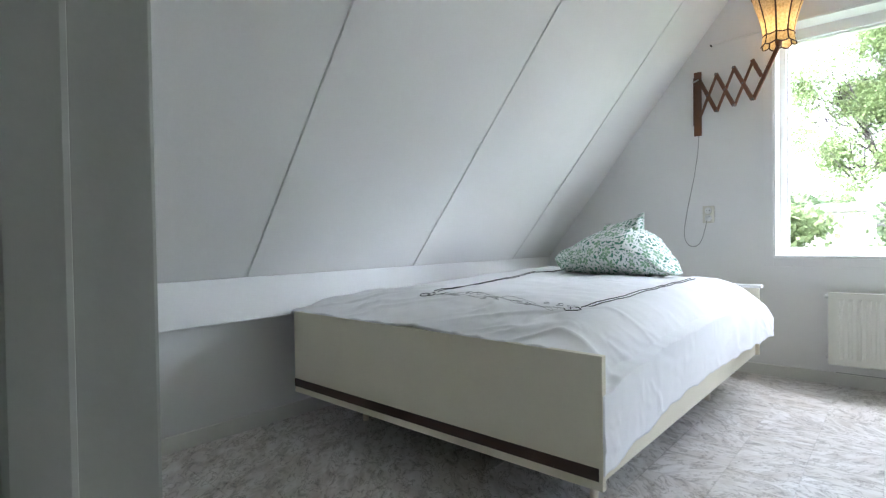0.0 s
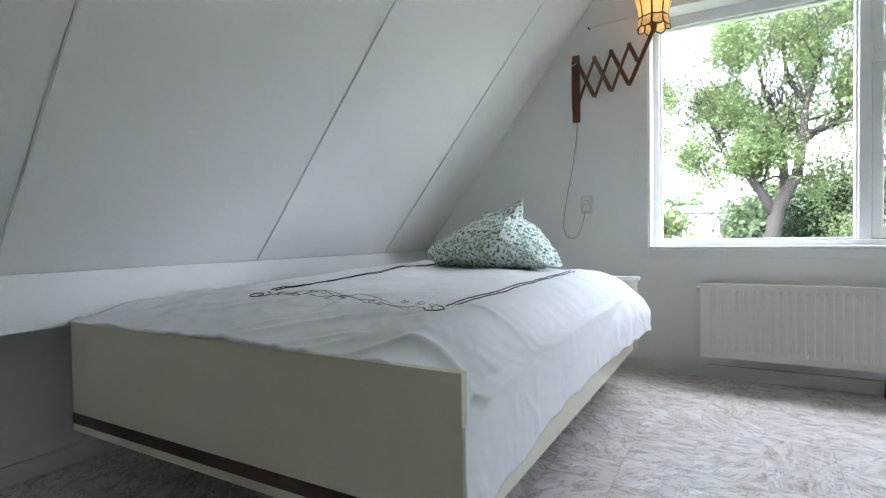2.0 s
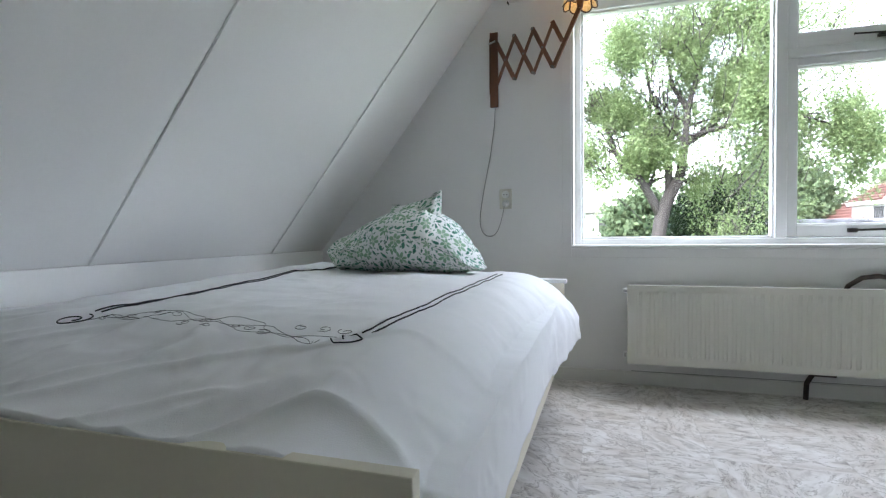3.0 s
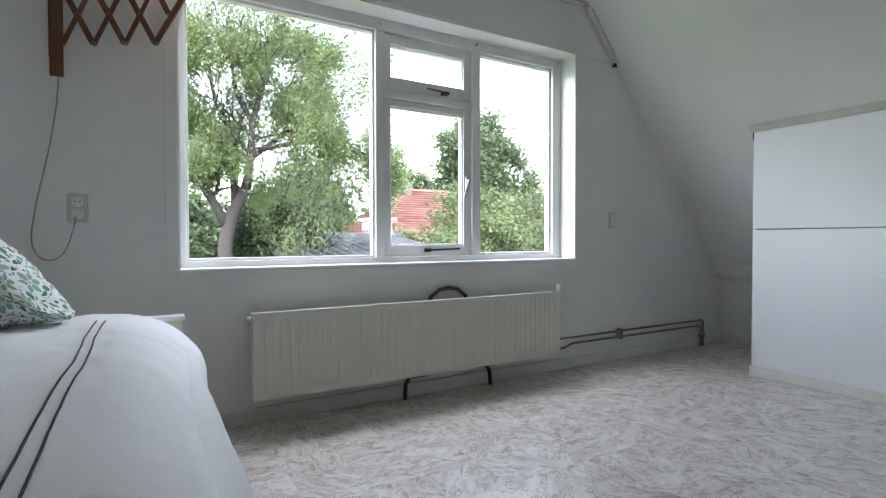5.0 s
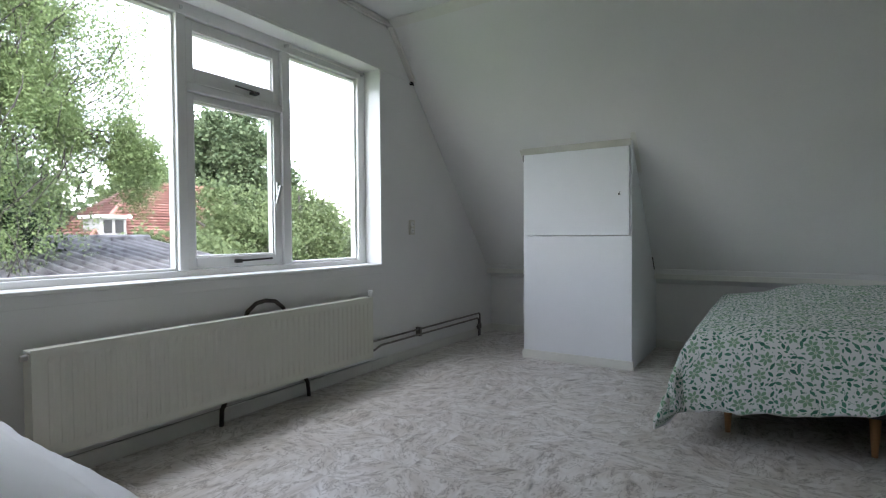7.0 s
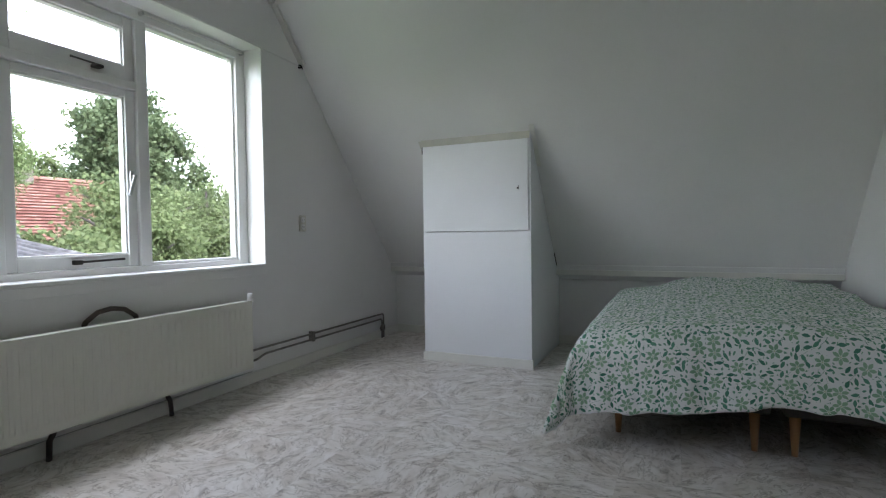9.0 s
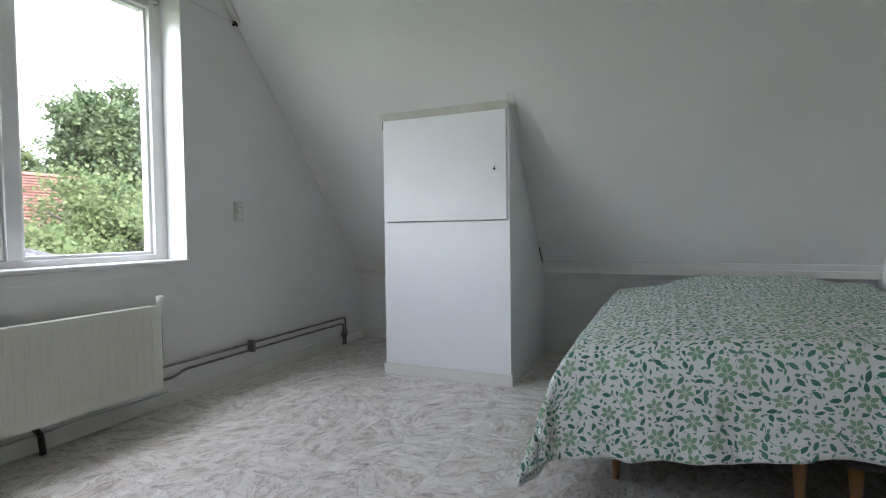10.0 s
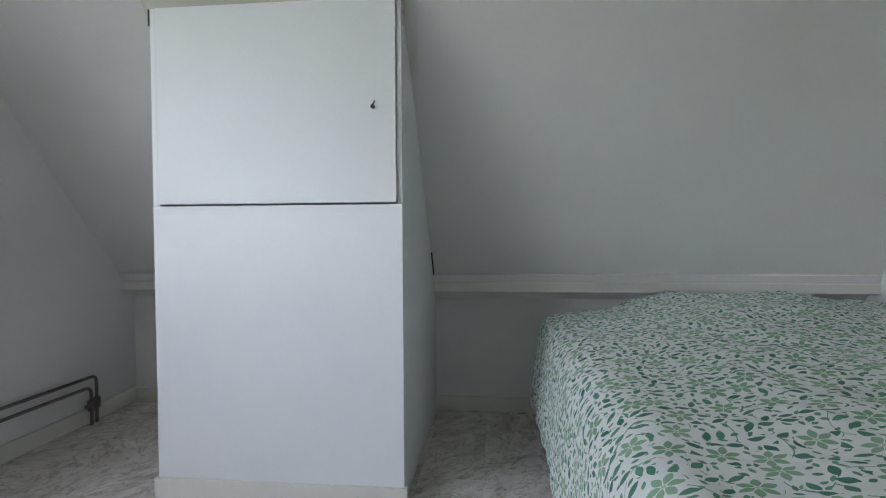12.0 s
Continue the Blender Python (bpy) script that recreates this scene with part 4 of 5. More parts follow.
for x in (0.42, 1.14):
    part("clip", box(x - 0.03, x + 0.03, RY + 0.004, RY + 0.02, RZ1 - 0.006, RZ1 + 0.004, 0.002), WHITEPLASTIC, rad)
part("vent_plug", tube([(RX0 - 0.022, RY + 0.045, RZ1 - 0.032), (RX0 + 0.01, RY + 0.045, RZ1 - 0.032)], 0.012, 12), STEEL, rad, "steel bleed plug")
part("vent_plug", tube([(RX0 - 0.016, RY + 0.045, RZ0 + 0.04), (RX0 + 0.01, RY + 0.045, RZ0 + 0.04)], 0.012, 12), STEEL, rad, "steel blanking plug")
for x in (0.0, 1.55):
    part("wall_bracket", box(x, x + 0.03, RY + 0.088, Y1, RZ0 + 0.05, RZ1 - 0.05), RADIATOR, rad)
valve = part("valve", tube([(1.835, RY + 0.05, 0.545), (1.835, RY + 0.05, 0.585), (1.835, RY + 0.05, 0.60)], [0.012, 0.014, 0.012], 12), STEEL, rad, "radiator valve")
part("cap", tube([(1.835, RY + 0.05, 0.60), (1.835, RY + 0.05, 0.652), (1.835, RY + 0.05, 0.658)], [0.021, 0.019, 0.014], 14), WHITEPLASTIC, valve, "white valve cap")
part("elbow", tube([(1.80, RY + 0.05, 0.565), (1.835, RY + 0.05, 0.565)], 0.011, 10), STEEL, valve)


def bend(pts, r, steps=5):
    """Rounds the corners of a bent pipe."""
    pts = [Vector(p) for p in pts]
    res = [pts[0]]
    for a, b, c in zip(pts, pts[1:], pts[2:]):
        p, q = b + (a - b).normalized() * r, b + (c - b).normalized() * r
        for k in range(steps + 1):
            t = k / steps
            res.append(p * (1 - t) ** 2 + b * 2 * t * (1 - t) + q * t * t)
    return res + [pts[-1]]


PYW = Y1 - 0.032
pipes = thing("heating_pipes", 2.8, PYW, 0, "two tarnished copper heating pipes along the wall to the radiator", "pipe")
part("flow_pipe", tube(bend([(1.835, RY + 0.05, 0.55), (1.835, RY + 0.05, 0.30), (1.90, PYW, 0.238), (3.715, PYW, 0.238), (3.715, PYW, 0.0)], 0.035), 0.0082, 10), PIPE, pipes)
part("return_pipe", tube(bend([(1.70, RY + 0.05, 0.20), (1.74, PYW, 0.165), (1.99, PYW, 0.165), (2.06, PYW, 0.192), (3.665, PYW - 0.012, 0.192), (3.665, PYW - 0.012, 0.0)], 0.035), 0.0082, 10), PIPE, pipes)
part("fitting", tube([(2.60, PYW + 0.03, 0.215), (2.60, PYW - 0.014, 0.215)], 0.012, 12), PIPE, pipes)
part("clip", box(2.588, 2.612, PYW - 0.018, Y1, 0.175, 0.256, 0.003), PIPE, pipes)
for x, y in ((3.715, PYW), (3.665, PYW - 0.012)):
    part("fitting", tube([(x, y, 0.075), (x, y, 0.125)], 0.017, 12), PIPE, pipes)
    part("fitting", tube([(x - 0.03, y, 0.10), (x + 0.005, y, 0.10)], 0.011, 10), PIPE, pipes)

# rubber hose looped behind the radiator
hose = thing("hose", 0.96, 4.34, 0, "dark rubber hose looped behind the radiator down to the floor", "hose")
loop = [(0.636, 4.335, 0.0), (0.64, 4.335, 0.09), (0.665, 4.33, 0.14), (0.72, 4.345, 0.30), (0.79, 4.35, 0.52), (0.83, 4.35, 0.62), (0.89, 4.35, 0.662), (0.96, 4.35, 0.672), (1.03, 4.35, 0.660), (1.09, 4.35, 0.615), (1.14, 4.35, 0.50), (1.20, 4.345, 0.28), (1.245, 4.33, 0.14), (1.275, 4.335, 0.09), (1.283, 4.335, 0.0)]
part("tube", tube(loop, 0.013, 10), HOSE, hose)
for xa, xb, z in ((0.66, 0.76, 0.14), (1.13, 1.25, 0.142)):
    part("bracket", box(xa, xb, 4.28, 4.345, z, z + 0.022, 0.004), HOSE, hose)
cable = thing("wall_cable", 0.8, Y1 - 0.02, 0.085, "thin grey cable along the skirting under the radiator", "cable")
part("wire", tube([(-0.25, Y1 - 0.018, 0.084), (0.6, Y1 - 0.018, 0.086), (1.95, Y1 - 0.018, 0.088)], 0.0025, 6), FLEX, cable)

# ---- scissor wall lamp ----
lamp = thing("wall_lamp", -1.07, Y1, 1.722, "lit scissor wall lamp of teak with a fluted cream shade", "wall lamp")
LX = -1.072
part("back_plate", box(LX - 0.028, LX + 0.024, Y1 - 0.018, Y1, 1.722, 2.194, 0.004), TEAK, lamp)
part("rod", tube([(LX - 0.022, Y1 - 0.03, 1.80), (LX - 0.022, Y1 - 0.03, 2.15)], 0.006, 8), TEAK, lamp)
part("pivot", tube([(LX - 0.03, Y1 - 0.032, 2.118), (LX + 0.012, Y1 - 0.046, 2.128)], 0.006, 8), STEEL, lamp)
# the scissors swing out from the wall towards the room
A0, A1 = Vector((LX + 0.020, Y1 - 0.034, 0)), Vector((-0.690, Y1 - 0.150, 0))
step = (A1 - A0) / 3
lift = 0.052
sidev = Vector((step.y, -step.x, 0)).normalized()
hi = [A0 + step * k + Vector((0, 0, 2.125 + lift * k * 0.22)) for k in range(4)]
lo = [A0 + step * k + Vector((0, 0, 1.862 + lift * k * 0.22)) for k in range(4)]
for k in range(3):
    part("scissor_bar", bar(hi[k] + sidev * 0.006, lo[k + 1] + sidev * 0.006, 0.020, 0.009, side=sidev), TEAK, lamp)
    part("scissor_bar", bar(lo[k] - sidev * 0.006, hi[k + 1] - sidev * 0.006, 0.020, 0.009, side=sidev), TEAK, lamp)
    part("rivet", tube([(hi[k] + lo[k + 1]) / 2 + sidev * 0.013, (hi[k] + lo[k + 1]) / 2 - sidev * 0.013], 0.007, 8), PIPE, lamp)
for p in hi[1:3] + lo[1:]:
    part("rivet", tube([p + sidev * 0.013, p - sidev * 0.013], 0.009, 8), PIPE, lamp)
tip = Vector((-0.530, 4.165, 2.195))
part("scissor_bar", bar(hi[3] + sidev * 0.006, hi[3] + (lo[3] + step - hi[3]) * 0.47 + sidev * 0.006, 0.020, 0.009, side=sidev), TEAK, lamp)
part("arm", bar(lo[3] - sidev * 0.006, tip, 0.026, 0.014, side=sidev), TEAK, lamp)
part("socket", tube([tip + Vector((0, 0, -0.01)), tip + Vector((0, 0, 0.03)), tip + Vector((0, 0, 0.07))], [0.014, 0.022, 0.02], 14), TEAK, lamp)
part("collar", tube([tip + Vector((0, 0, 0.04)), tip + Vector((0, 0, 0.055))], 0.028, 16), STEEL, lamp)
SH0 = tip + Vector((0, 0, 0.015))


def shade_surface():
    """Eight fluted sides, flaring towards the top, with a scalloped rim below."""
    bm = bmesh.new()
    n, rows = 64, [(0.0, 0.098), (0.03, 0.091), (0.06, 0.088), (0.12, 0.097), (0.19, 0.117), (0.25, 0.137), (0.295, 0.152)]
    grid = []
    for h, r in rows:
        ring = []
        for k in range(n):
            a = 2 * math.pi * k / n
            c = abs(math.sin(4 * a))
            rr = r * (0.90 + 0.10 * c)
            hh = h - (0.016 * c if h == 0.0 else 0) + (0.014 * c if h > 0.26 else 0)
            ring.append(bm.verts.new((SH0.x + rr * math.cos(a), SH0.y + rr * math.sin(a), SH0.z + hh)))
        grid.append(ring)
    for r0, r1 in zip(grid, grid[1:]):
        for k in range(n):
            f = bm.faces.new((r0[k], r0[(k + 1) % n], r1[(k + 1) % n], r1[k]))
            f.smooth = True
    return bm, rows


def shade_material():
    m = bpy.data.materials.new("cream parchment shade")
    m.use_nodes = True
    n, l = m.node_tree.nodes, m.node_tree.links
    d, t, mx = n.new("ShaderNodeBsdfDiffuse"), n.new("ShaderNodeBsdfTranslucent"), n.new("ShaderNodeMixShader")
    ns, rp = n.new("ShaderNodeTexNoise"), n.new("ShaderNodeValToRGB")
    ns.inputs["Scale"].default_value, ns.inputs["Detail"].default_value = 22, 5
    rp.color_ramp.elements[0].position, rp.color_ramp.elements[0].color = 0.3, (0.55, 0.40, 0.20, 1)
    rp.color_ramp.elements[1].position, rp.color_ramp.elements[1].color = 0.65, (0.80, 0.64, 0.38, 1)
    l.new(ns.outputs[0], rp.inputs[0])
    l.new(rp.outputs[0], d.inputs["Color"])
    l.new(rp.outputs[0], t.inputs["Color"])
    mx.inputs[0].default_value = 0.4
    l.new(d.outputs[0], mx.inputs[1])
    l.new(t.outputs[0], mx.inputs[2])
    l.new(mx.outputs[0], n["Material Output"].inputs["Surface"])
    return m


bm, rows = shade_surface()
shade = part("shade", bm, shade_material(), lamp, "fluted cream parchment shade with dark ribs", True)
for k in range(8):
    a = 2 * math.pi * k / 8
    pts = [(SH0.x + r * 0.905 * math.cos(a), SH0.y + r * 0.905 * math.sin(a), SH0.z + h) for h, r in rows]
    part("rib", tube(pts, 0.0055, 6), BROWN, shade, "dark cord rib")
for h, r, c1 in ((0.0, 0.098, -0.016), (0.06, 0.088, -0.012), (0.295, 0.152, 0.014)):
    pts = []
    for k in range(65):
        a = 2 * math.pi * k / 64
        c = abs(math.sin(4 * a))
        rr = r * (0.905 + 0.10 * c)
        pts.append((SH0.x + rr * math.cos(a), SH0.y + rr * math.sin(a), SH0.z + h + c1 * c))
    part("rim", tube(pts, 0.0046, 6), BROWN, shade, "dark cord rim")
glow = bpy.data.materials.new("glowing bulb")
glow.use_nodes = True
gb = glow.node_tree.nodes["Principled BSDF"]
gb.inputs["Emission Color"].default_value, gb.inputs["Emission Strength"].default_value = (1.0, 0.68, 0.36, 1), 2.2
bm = bmesh.new()
bmesh.ops.create_uvsphere(bm, u_segments=16, v_segments=10, radius=0.026)
for v in bm.verts:
    v.co = Vector((v.co.x, v.co.y, v.co.z * 1.25)) + SH0 + Vector((0, 0, 0.105))
part("bulb", bm, glow, lamp, "glowing bulb", True)
# flex from the lamp to the socket
flex = thing("lamp_cord", -1.05, Y1 - 0.01, 1.0, "thin grey lamp cord hanging in a loop to the socket", "cable")
cord = [(LX + 0.0, Y1 - 0.012, 1.80), (LX + 0.004, Y1 - 0.008, 1.72), (LX - 0.004, Y1 - 0.006, 1.60), (LX - 0.03, Y1 - 0.006, 1.42), (LX - 0.075, Y1 - 0.006, 1.20), (LX - 0.10, Y1 - 0.006, 1.05), (LX - 0.105, Y1 - 0.006, 0.98), (LX - 0.085, Y1 - 0.006, 0.915), (LX - 0.045, Y1 - 0.008, 0.892), (LX + 0.0, Y1 - 0.012, 0.905), (LX + 0.03, Y1 - 0.02, 0.96), (LX + 0.055, Y1 - 0.03, 1.05), (LX + 0.062, Y1 - 0.03, 1.095)]
part("cord", tube(bend(cord, 0.03, 3), 0.0028, 6), FLEX, flex)


def wall_socket(x, z, plug, label):
    s = thing("wall_socket", x, Y1, z, label, "socket", "wall sockets")
    part("plate", box(x - 0.040, x + 0.040, Y1 - 0.012, Y1, z - 0.064, z + 0.064, 0.006, segments=3), PLASTIC, s)
    for dz in (0.028, -0.028):
        bm = tube([(x, Y1 - 0.013, z + dz), (x, Y1 - 0.018, z + dz)], [0.024, 0.022], 24)
        well = part("outlet", bm, WHITEPLASTIC, s)
        if plug and dz < 0:
            part("plug", tube([(x, Y1 - 0.018, z + dz), (x, Y1 - 0.040, z + dz), (x, Y1 - 0.046, z + dz)], [0.018, 0.017, 0.010], 16), WHITEPLASTIC, s, "white round plug")
        else:
            for dx in (-0.0095, 0.0095):
                part("hole", tube([(x + dx, Y1 - 0.0178, z + dz), (x + dx, Y1 - 0.0190, z + dz)], 0.0032, 10), DARK, well)


wall_socket(-1.005, 1.135, True, "cream double wall socket with a white plug in it")
wall_socket(2.533, 1.135, False, "cream double wall socket with no plug")

# ---- outdoors ----
GZ = -2.8
ground = solid("ground", box(-400, 400, Y1 + 1.0 - 900, 900, GZ - 0.2, GZ), GRASS, "flat green garden ground reaching far out", "ground")


def grow(bm, p, d, length, r, depth, tips, rng, bendy=0.35, up=0.1):
    pts, rad = [p.copy()], [r]
    steps = 5
    for i in range(steps):
        d = (d + Vector((rng.uniform(-1, 1), rng.uniform(-1, 1), rng.uniform(-1, 1) + up)) * bendy * 0.45).normalized()
        p = p + d * length / steps
        pts.append(p.copy())
        rad.append(r * (1 - 0.42 * (i + 1) / steps))
        if depth <= 2:
            tips.append((p.copy(), depth))
    tube(pts, rad, 7 if depth > 1 else 5, bm=bm)
    if depth > 0:
        for k in range(3 if depth > 1 else 4):
            a = rng.uniform(0, 6.28)
            o = d.orthogonal().normalized()
            w = (o * math.cos(a) + d.cross(o) * math.sin(a))
            t = rng.uniform(0.55, 1.0)
            q = pts[min(steps, max(2, int(t * steps)))]
            grow(bm, q, (d * 0.75 + w * rng.uniform(0.5, 0.95)).normalized(), length * rng.uniform(0.55, 0.8), r * 0.5, depth - 1, tips, rng, bendy, up)


def leaves(spots, count, spread, size, rng, droop=0.0, long=2.2):
    """Many single leaves, each a bent pair of faces, strewn round the spots."""
    verts, faces = [], []
    for i in range(count):
        c = rng.choice(spots)
        p = Vector(c) + Vector((rng.gauss(0, spread), rng.gauss(0, spread), rng.gauss(0, spread * 0.8) - droop * rng.random()))
        d = Vector((rng.uniform(-1, 1), rng.uniform(-1, 1), rng.uniform(-0.9, 0.5) - droop)).normalized()
        s = d.cross(Vector((rng.uniform(-1, 1), rng.uniform(-1, 1), rng.uniform(-1, 1)))).normalized()
        h = size * rng.uniform(0.6, 1.3)
        w = h / long
        k = len(verts)
        verts += [p, p + d * h * 0.5 + s * w, p + d * h, p + d * h * 0.5 - s * w]
        faces.append((k, k + 1, k + 2, k + 3))
    me = bpy.data.meshes.new("crown")
    me.from_pydata(verts, [], faces)
    return me


def crown_part(name, me, mat, parent):
    me.materials.append(mat)
    me.transform(Matrix.Translation(-ORIGIN[parent]))
    ob = new(name, me)
    ob.parent = parent
    ORIGIN[ob] = ORIGIN[parent]
    return ob


def main_tree():
    """Old tree: a short trunk that forks low into three crooked limbs under a feathery light crown."""
    rng = random.Random(5)
    TY = 10.2
    t = thing("tree", 0.36, TY, GZ, "old forked tree with grey bark and fresh light green leaves", "tree")
    bm, tips = bmesh.new(), []
    at = lambda pts: [Vector((x, TY + dy, z)) for x, dy, z in pts]
    fork = (0.44, 0, 1.18)
    rise = [(0.24, 0, GZ), (0.30, 0.02, -2.0), (0.33, 0.0, -1.2), (0.37, -0.02, -0.5), (0.38, 0.0, 0.1), (0.43, 0.02, 0.5), (0.41, 0.0, 0.85), (0.45, 0.0, 1.10), (0.50, 0, 1.32), (0.60, 0, 1.54), (0.74, -0.03, 1.80)]
    tube(at(rise), [0.23, 0.18, 0.15, 0.135, 0.125, 0.118, 0.108, 0.110, 0.104, 0.092, 0.080], 14, bm=bm)
    limbs = [
        ([fork, (0.30, 0, 1.48), (0.10, 0, 1.82), (-0.13, 0.05, 1.97), (-0.27, 0.05, 2.30), (-0.38, 0.1, 2.62), (-0.62, 0.1, 3.05)], 0.080, 0.022),
        ([(0.72, -0.03, 1.76), (0.76, -0.04, 2.0), (0.80, -0.05, 2.30), (0.84, 0, 2.85), (1.02, 0.1, 3.5), (1.1, 0.1, 4.3)], 0.082, 0.028),
        ([(0.57, 0, 1.50), (0.57, 0.12, 2.05), (0.47, 0.15, 2.44), (0.25, 0.15, 2.72), (-0.05, 0.2, 2.84), (-0.28, 0.2, 2.88), (-0.62, 0.2, 3.0)], 0.068, 0.018),
        ([(0.80, -0.05, 2.30), (1.10, 0.1, 2.52), (1.48, 0.2, 2.86), (1.85, 0.3, 3.35), (2.1, 0.3, 3.9)], 0.060, 0.02),
        ([(0.82, 0, 2.40), (1.25, -0.2, 2.50), (1.75, -0.3, 2.62), (2.3, -0.4, 2.55), (2.7, -0.4, 2.40)], 0.045, 0.014),
        ([(0.47, 0.15, 2.44), (0.44, 0.1, 2.80), (0.30, 0.1, 3.15), (0.22, 0, 3.6), (0.05, 0, 4.2)], 0.045, 0.016),
        ([(0.36, 0.15, 2.58), (0.10, 0, 2.52), (-0.12, 0, 2.62), (-0.40, -0.1, 2.55)], 0.030, 0.010),
        ([(0.84, 0, 2.85), (0.62, 0.1, 3.3), (0.55, 0.2, 3.9), (0.5, 0.2, 4.5)], 0.045, 0.016)]
    for pts, r0, r1 in limbs:
        p, n = at(pts), len(pts)
        tube(p, [r0 + (r1 - r0) * i / (n - 1) for i in range(n)], 9, bm=bm)
        for i in range(2, n):
            d = (p[i] - p[i - 1]).normalized()
            for k in range(3):
                w = Vector((rng.uniform(-1, 1), rng.uniform(-0.8, 0.8), rng.uniform(-0.3, 1))).normalized()
                q = p[i - 1].lerp(p[i], rng.uniform(0.3, 1.0))
                grow(bm, q, (d * 0.6 + w).normalized(), rng.uniform(0.45, 0.8), (r0 + (r1 - r0) * i / n) * 0.42, 2, tips, rng, 0.5, 0.05)
    part("trunk", bm, BARK, t, "forked grey trunk and limbs")
    spots = [p for p, k in tips if k <= 1 and p.z > 1.5 and fbm(p.x * 1.6, p.y, p.z * 1.6) > (-0.3 if p.x > 0.9 else 0.10)]
    full = []
    while len(full) < 1120:
        e = Vector((rng.uniform(-2.2, 3.8), rng.uniform(TY - 1.3, TY + 1.5), rng.uniform(0.9, 6.6)))
        lean = 0.92 + 0.10 * (e.z - 3.0)
        inside = ((e.x - lean) / 2.3) ** 2 + ((e.z - 3.5) / 2.75) ** 2 + ((e.y - TY) / 1.4) ** 2 < 1 + 0.35 * fbm(e.x * 1.2, e.y, e.z * 1.2)
        bare = (-0.4 < e.x < 0.95 and e.z < 2.9) or (e.y < TY and -0.4 < e.x < 1.2 and e.z < 3.4)
        gap = -0.24 if e.x > 1.1 else -0.06
        if inside and not bare and fbm(e.x * 1.5, e.y * 0.9, e.z * 1.5, 4) > gap:
            full.append(e)
    sprays = []
    for e in spots + full:
        run = Vector((rng.uniform(-1, 1), rng.uniform(-1, 1), rng.uniform(-0.7, 0.35))).normalized()
        sprays += [e + run * 0.07 * j - Vector((0, 0, 0.006 * j * j)) for j in range(-1, 4)]
    twigs = bmesh.new()
    for e in full[::3]:
        q = e + Vector((rng.uniform(-0.3, 0.3) + (1.0 - e.x) * 0.25, rng.uniform(-0.2, 0.2), -0.5))
        tube([q, (q + e) / 2 + Vector((0.04, 0, 0.04)), e], [0.008, 0.006, 0.003], 5, bm=twigs)
    tagged(part("twigs", twigs, BARK, t), kind="stuff")
    crown_part("crown", leaves(sprays, 190000, 0.06, 0.042, rng, 0.35, 3.0), WILLOW, t)


def leafy(name, x, y, z0, w, h, mat, count, size, seed, label, spotn=160, spread=0.28, trunk=True, low=0.15):
    rng = random.Random(seed)
    t = thing(name, x, y, z0, label, "tree" if trunk else "shrub")
    if trunk:
        bm = bmesh.new()
        tube([(x, y, z0), (x + 0.1, y, z0 + h * 0.5), (x, y, z0 + h * 0.85)], [0.06 * w, 0.04 * w, 0.01 * w], 8, bm=bm)
        for k in range(7):
            a = k * 2.4
            z = z0 + h * (0.3 + 0.07 * k)
            tube([(x, y, z), (x + math.cos(a) * w * 0.2, y + math.sin(a) * w * 0.2, z + h * 0.1), (x + math.cos(a) * w * 0.36, y + math.sin(a) * w * 0.36, z + h * 0.16)], [0.02 * w, 0.014 * w, 0.005 * w], 6, bm=bm)
        part("trunk", bm, BARK, t)
    spots = []
    while len(spots) < spotn:
        p = Vector((rng.uniform(-1, 1), rng.uniform(-1, 1), rng.uniform(-1, 1)))
        if 0.35 < p.length < 1:
            bump = 0.8 + 0.35 * fbm(p.x * 2 + seed, p.y * 2, p.z * 2)
            spots.append(Vector((x + p.x * w / 2 * bump, y + p.y * w / 2 * bump, z0 + h * (low + (1 - low) * (0.5 + 0.5 * p.z * bump)))))
    crown_part("crown", leaves(spots, count, spread, size, rng, 0.1, 1.8), mat, t)


main_tree()
leafy("conifer", 1.55, 11.9, GZ, 2.0, 5.15, CONIFER, 80000, 0.06, 3, "dense dark green conifer beside the old tree", 200, 0.25, True, 0.02)
leafy("tree", 20.3, 32, GZ, 7.6, 13.2, ELM, 46000, 0.22, 7, "tall dark green tree behind the red-roofed house", 240, 0.42, True, 0.1)
leafy("tree", 17.3, 38, GZ, 5.0, 10.0, SHRUB, 14000, 0.2, 33, "thin light green tree behind the red-roofed house", 110, 0.35, True, 0.2)
leafy("tree", 8.6, 34, GZ, 7.5, 9.0, ELM, 26000, 0.24, 8, "broad green tree behind the shed", 170, 0.5, True, 0.1)
leafy("shrub", 10.5, 18, GZ, 5.0, 6.0, SHRUB, 36000, 0.11, 9, "tall pale green shrub in the garden", 200, 0.26, True, 0.05)
leafy("shrub", 14.0, 18.6, GZ, 4.0, 6.6, SHRUB, 32000, 0.11, 10, "tall pale green shrub with white blossom tips", 190, 0.26, True, 0.05)
leafy("shrub", 8.35, 19.5, GZ, 2.1, 4.4, SHRUB, 9000, 0.16, 12, "light green shrub beyond the shed roof", 90, 0.24, True, 0.05)
leafy("shrub", 5.9, 12.4, GZ, 1.9, 4.2, SHRUB, 9000, 0.12, 31, "young light green shrub at the shed's end", 80, 0.2, True, 0.05)
leafy("tree", -4.2, 22, GZ, 5.0, 6.2, SHRUB, 15000, 0.2, 13, "light green garden tree", 150, 0.34, True, 0.1)
leafy("tree", 1.6, 36, GZ, 4.4, 6.6, ELM, 9000, 0.3, 14, "round green tree far down the gardens", 110, 0.4, True, 0.1)
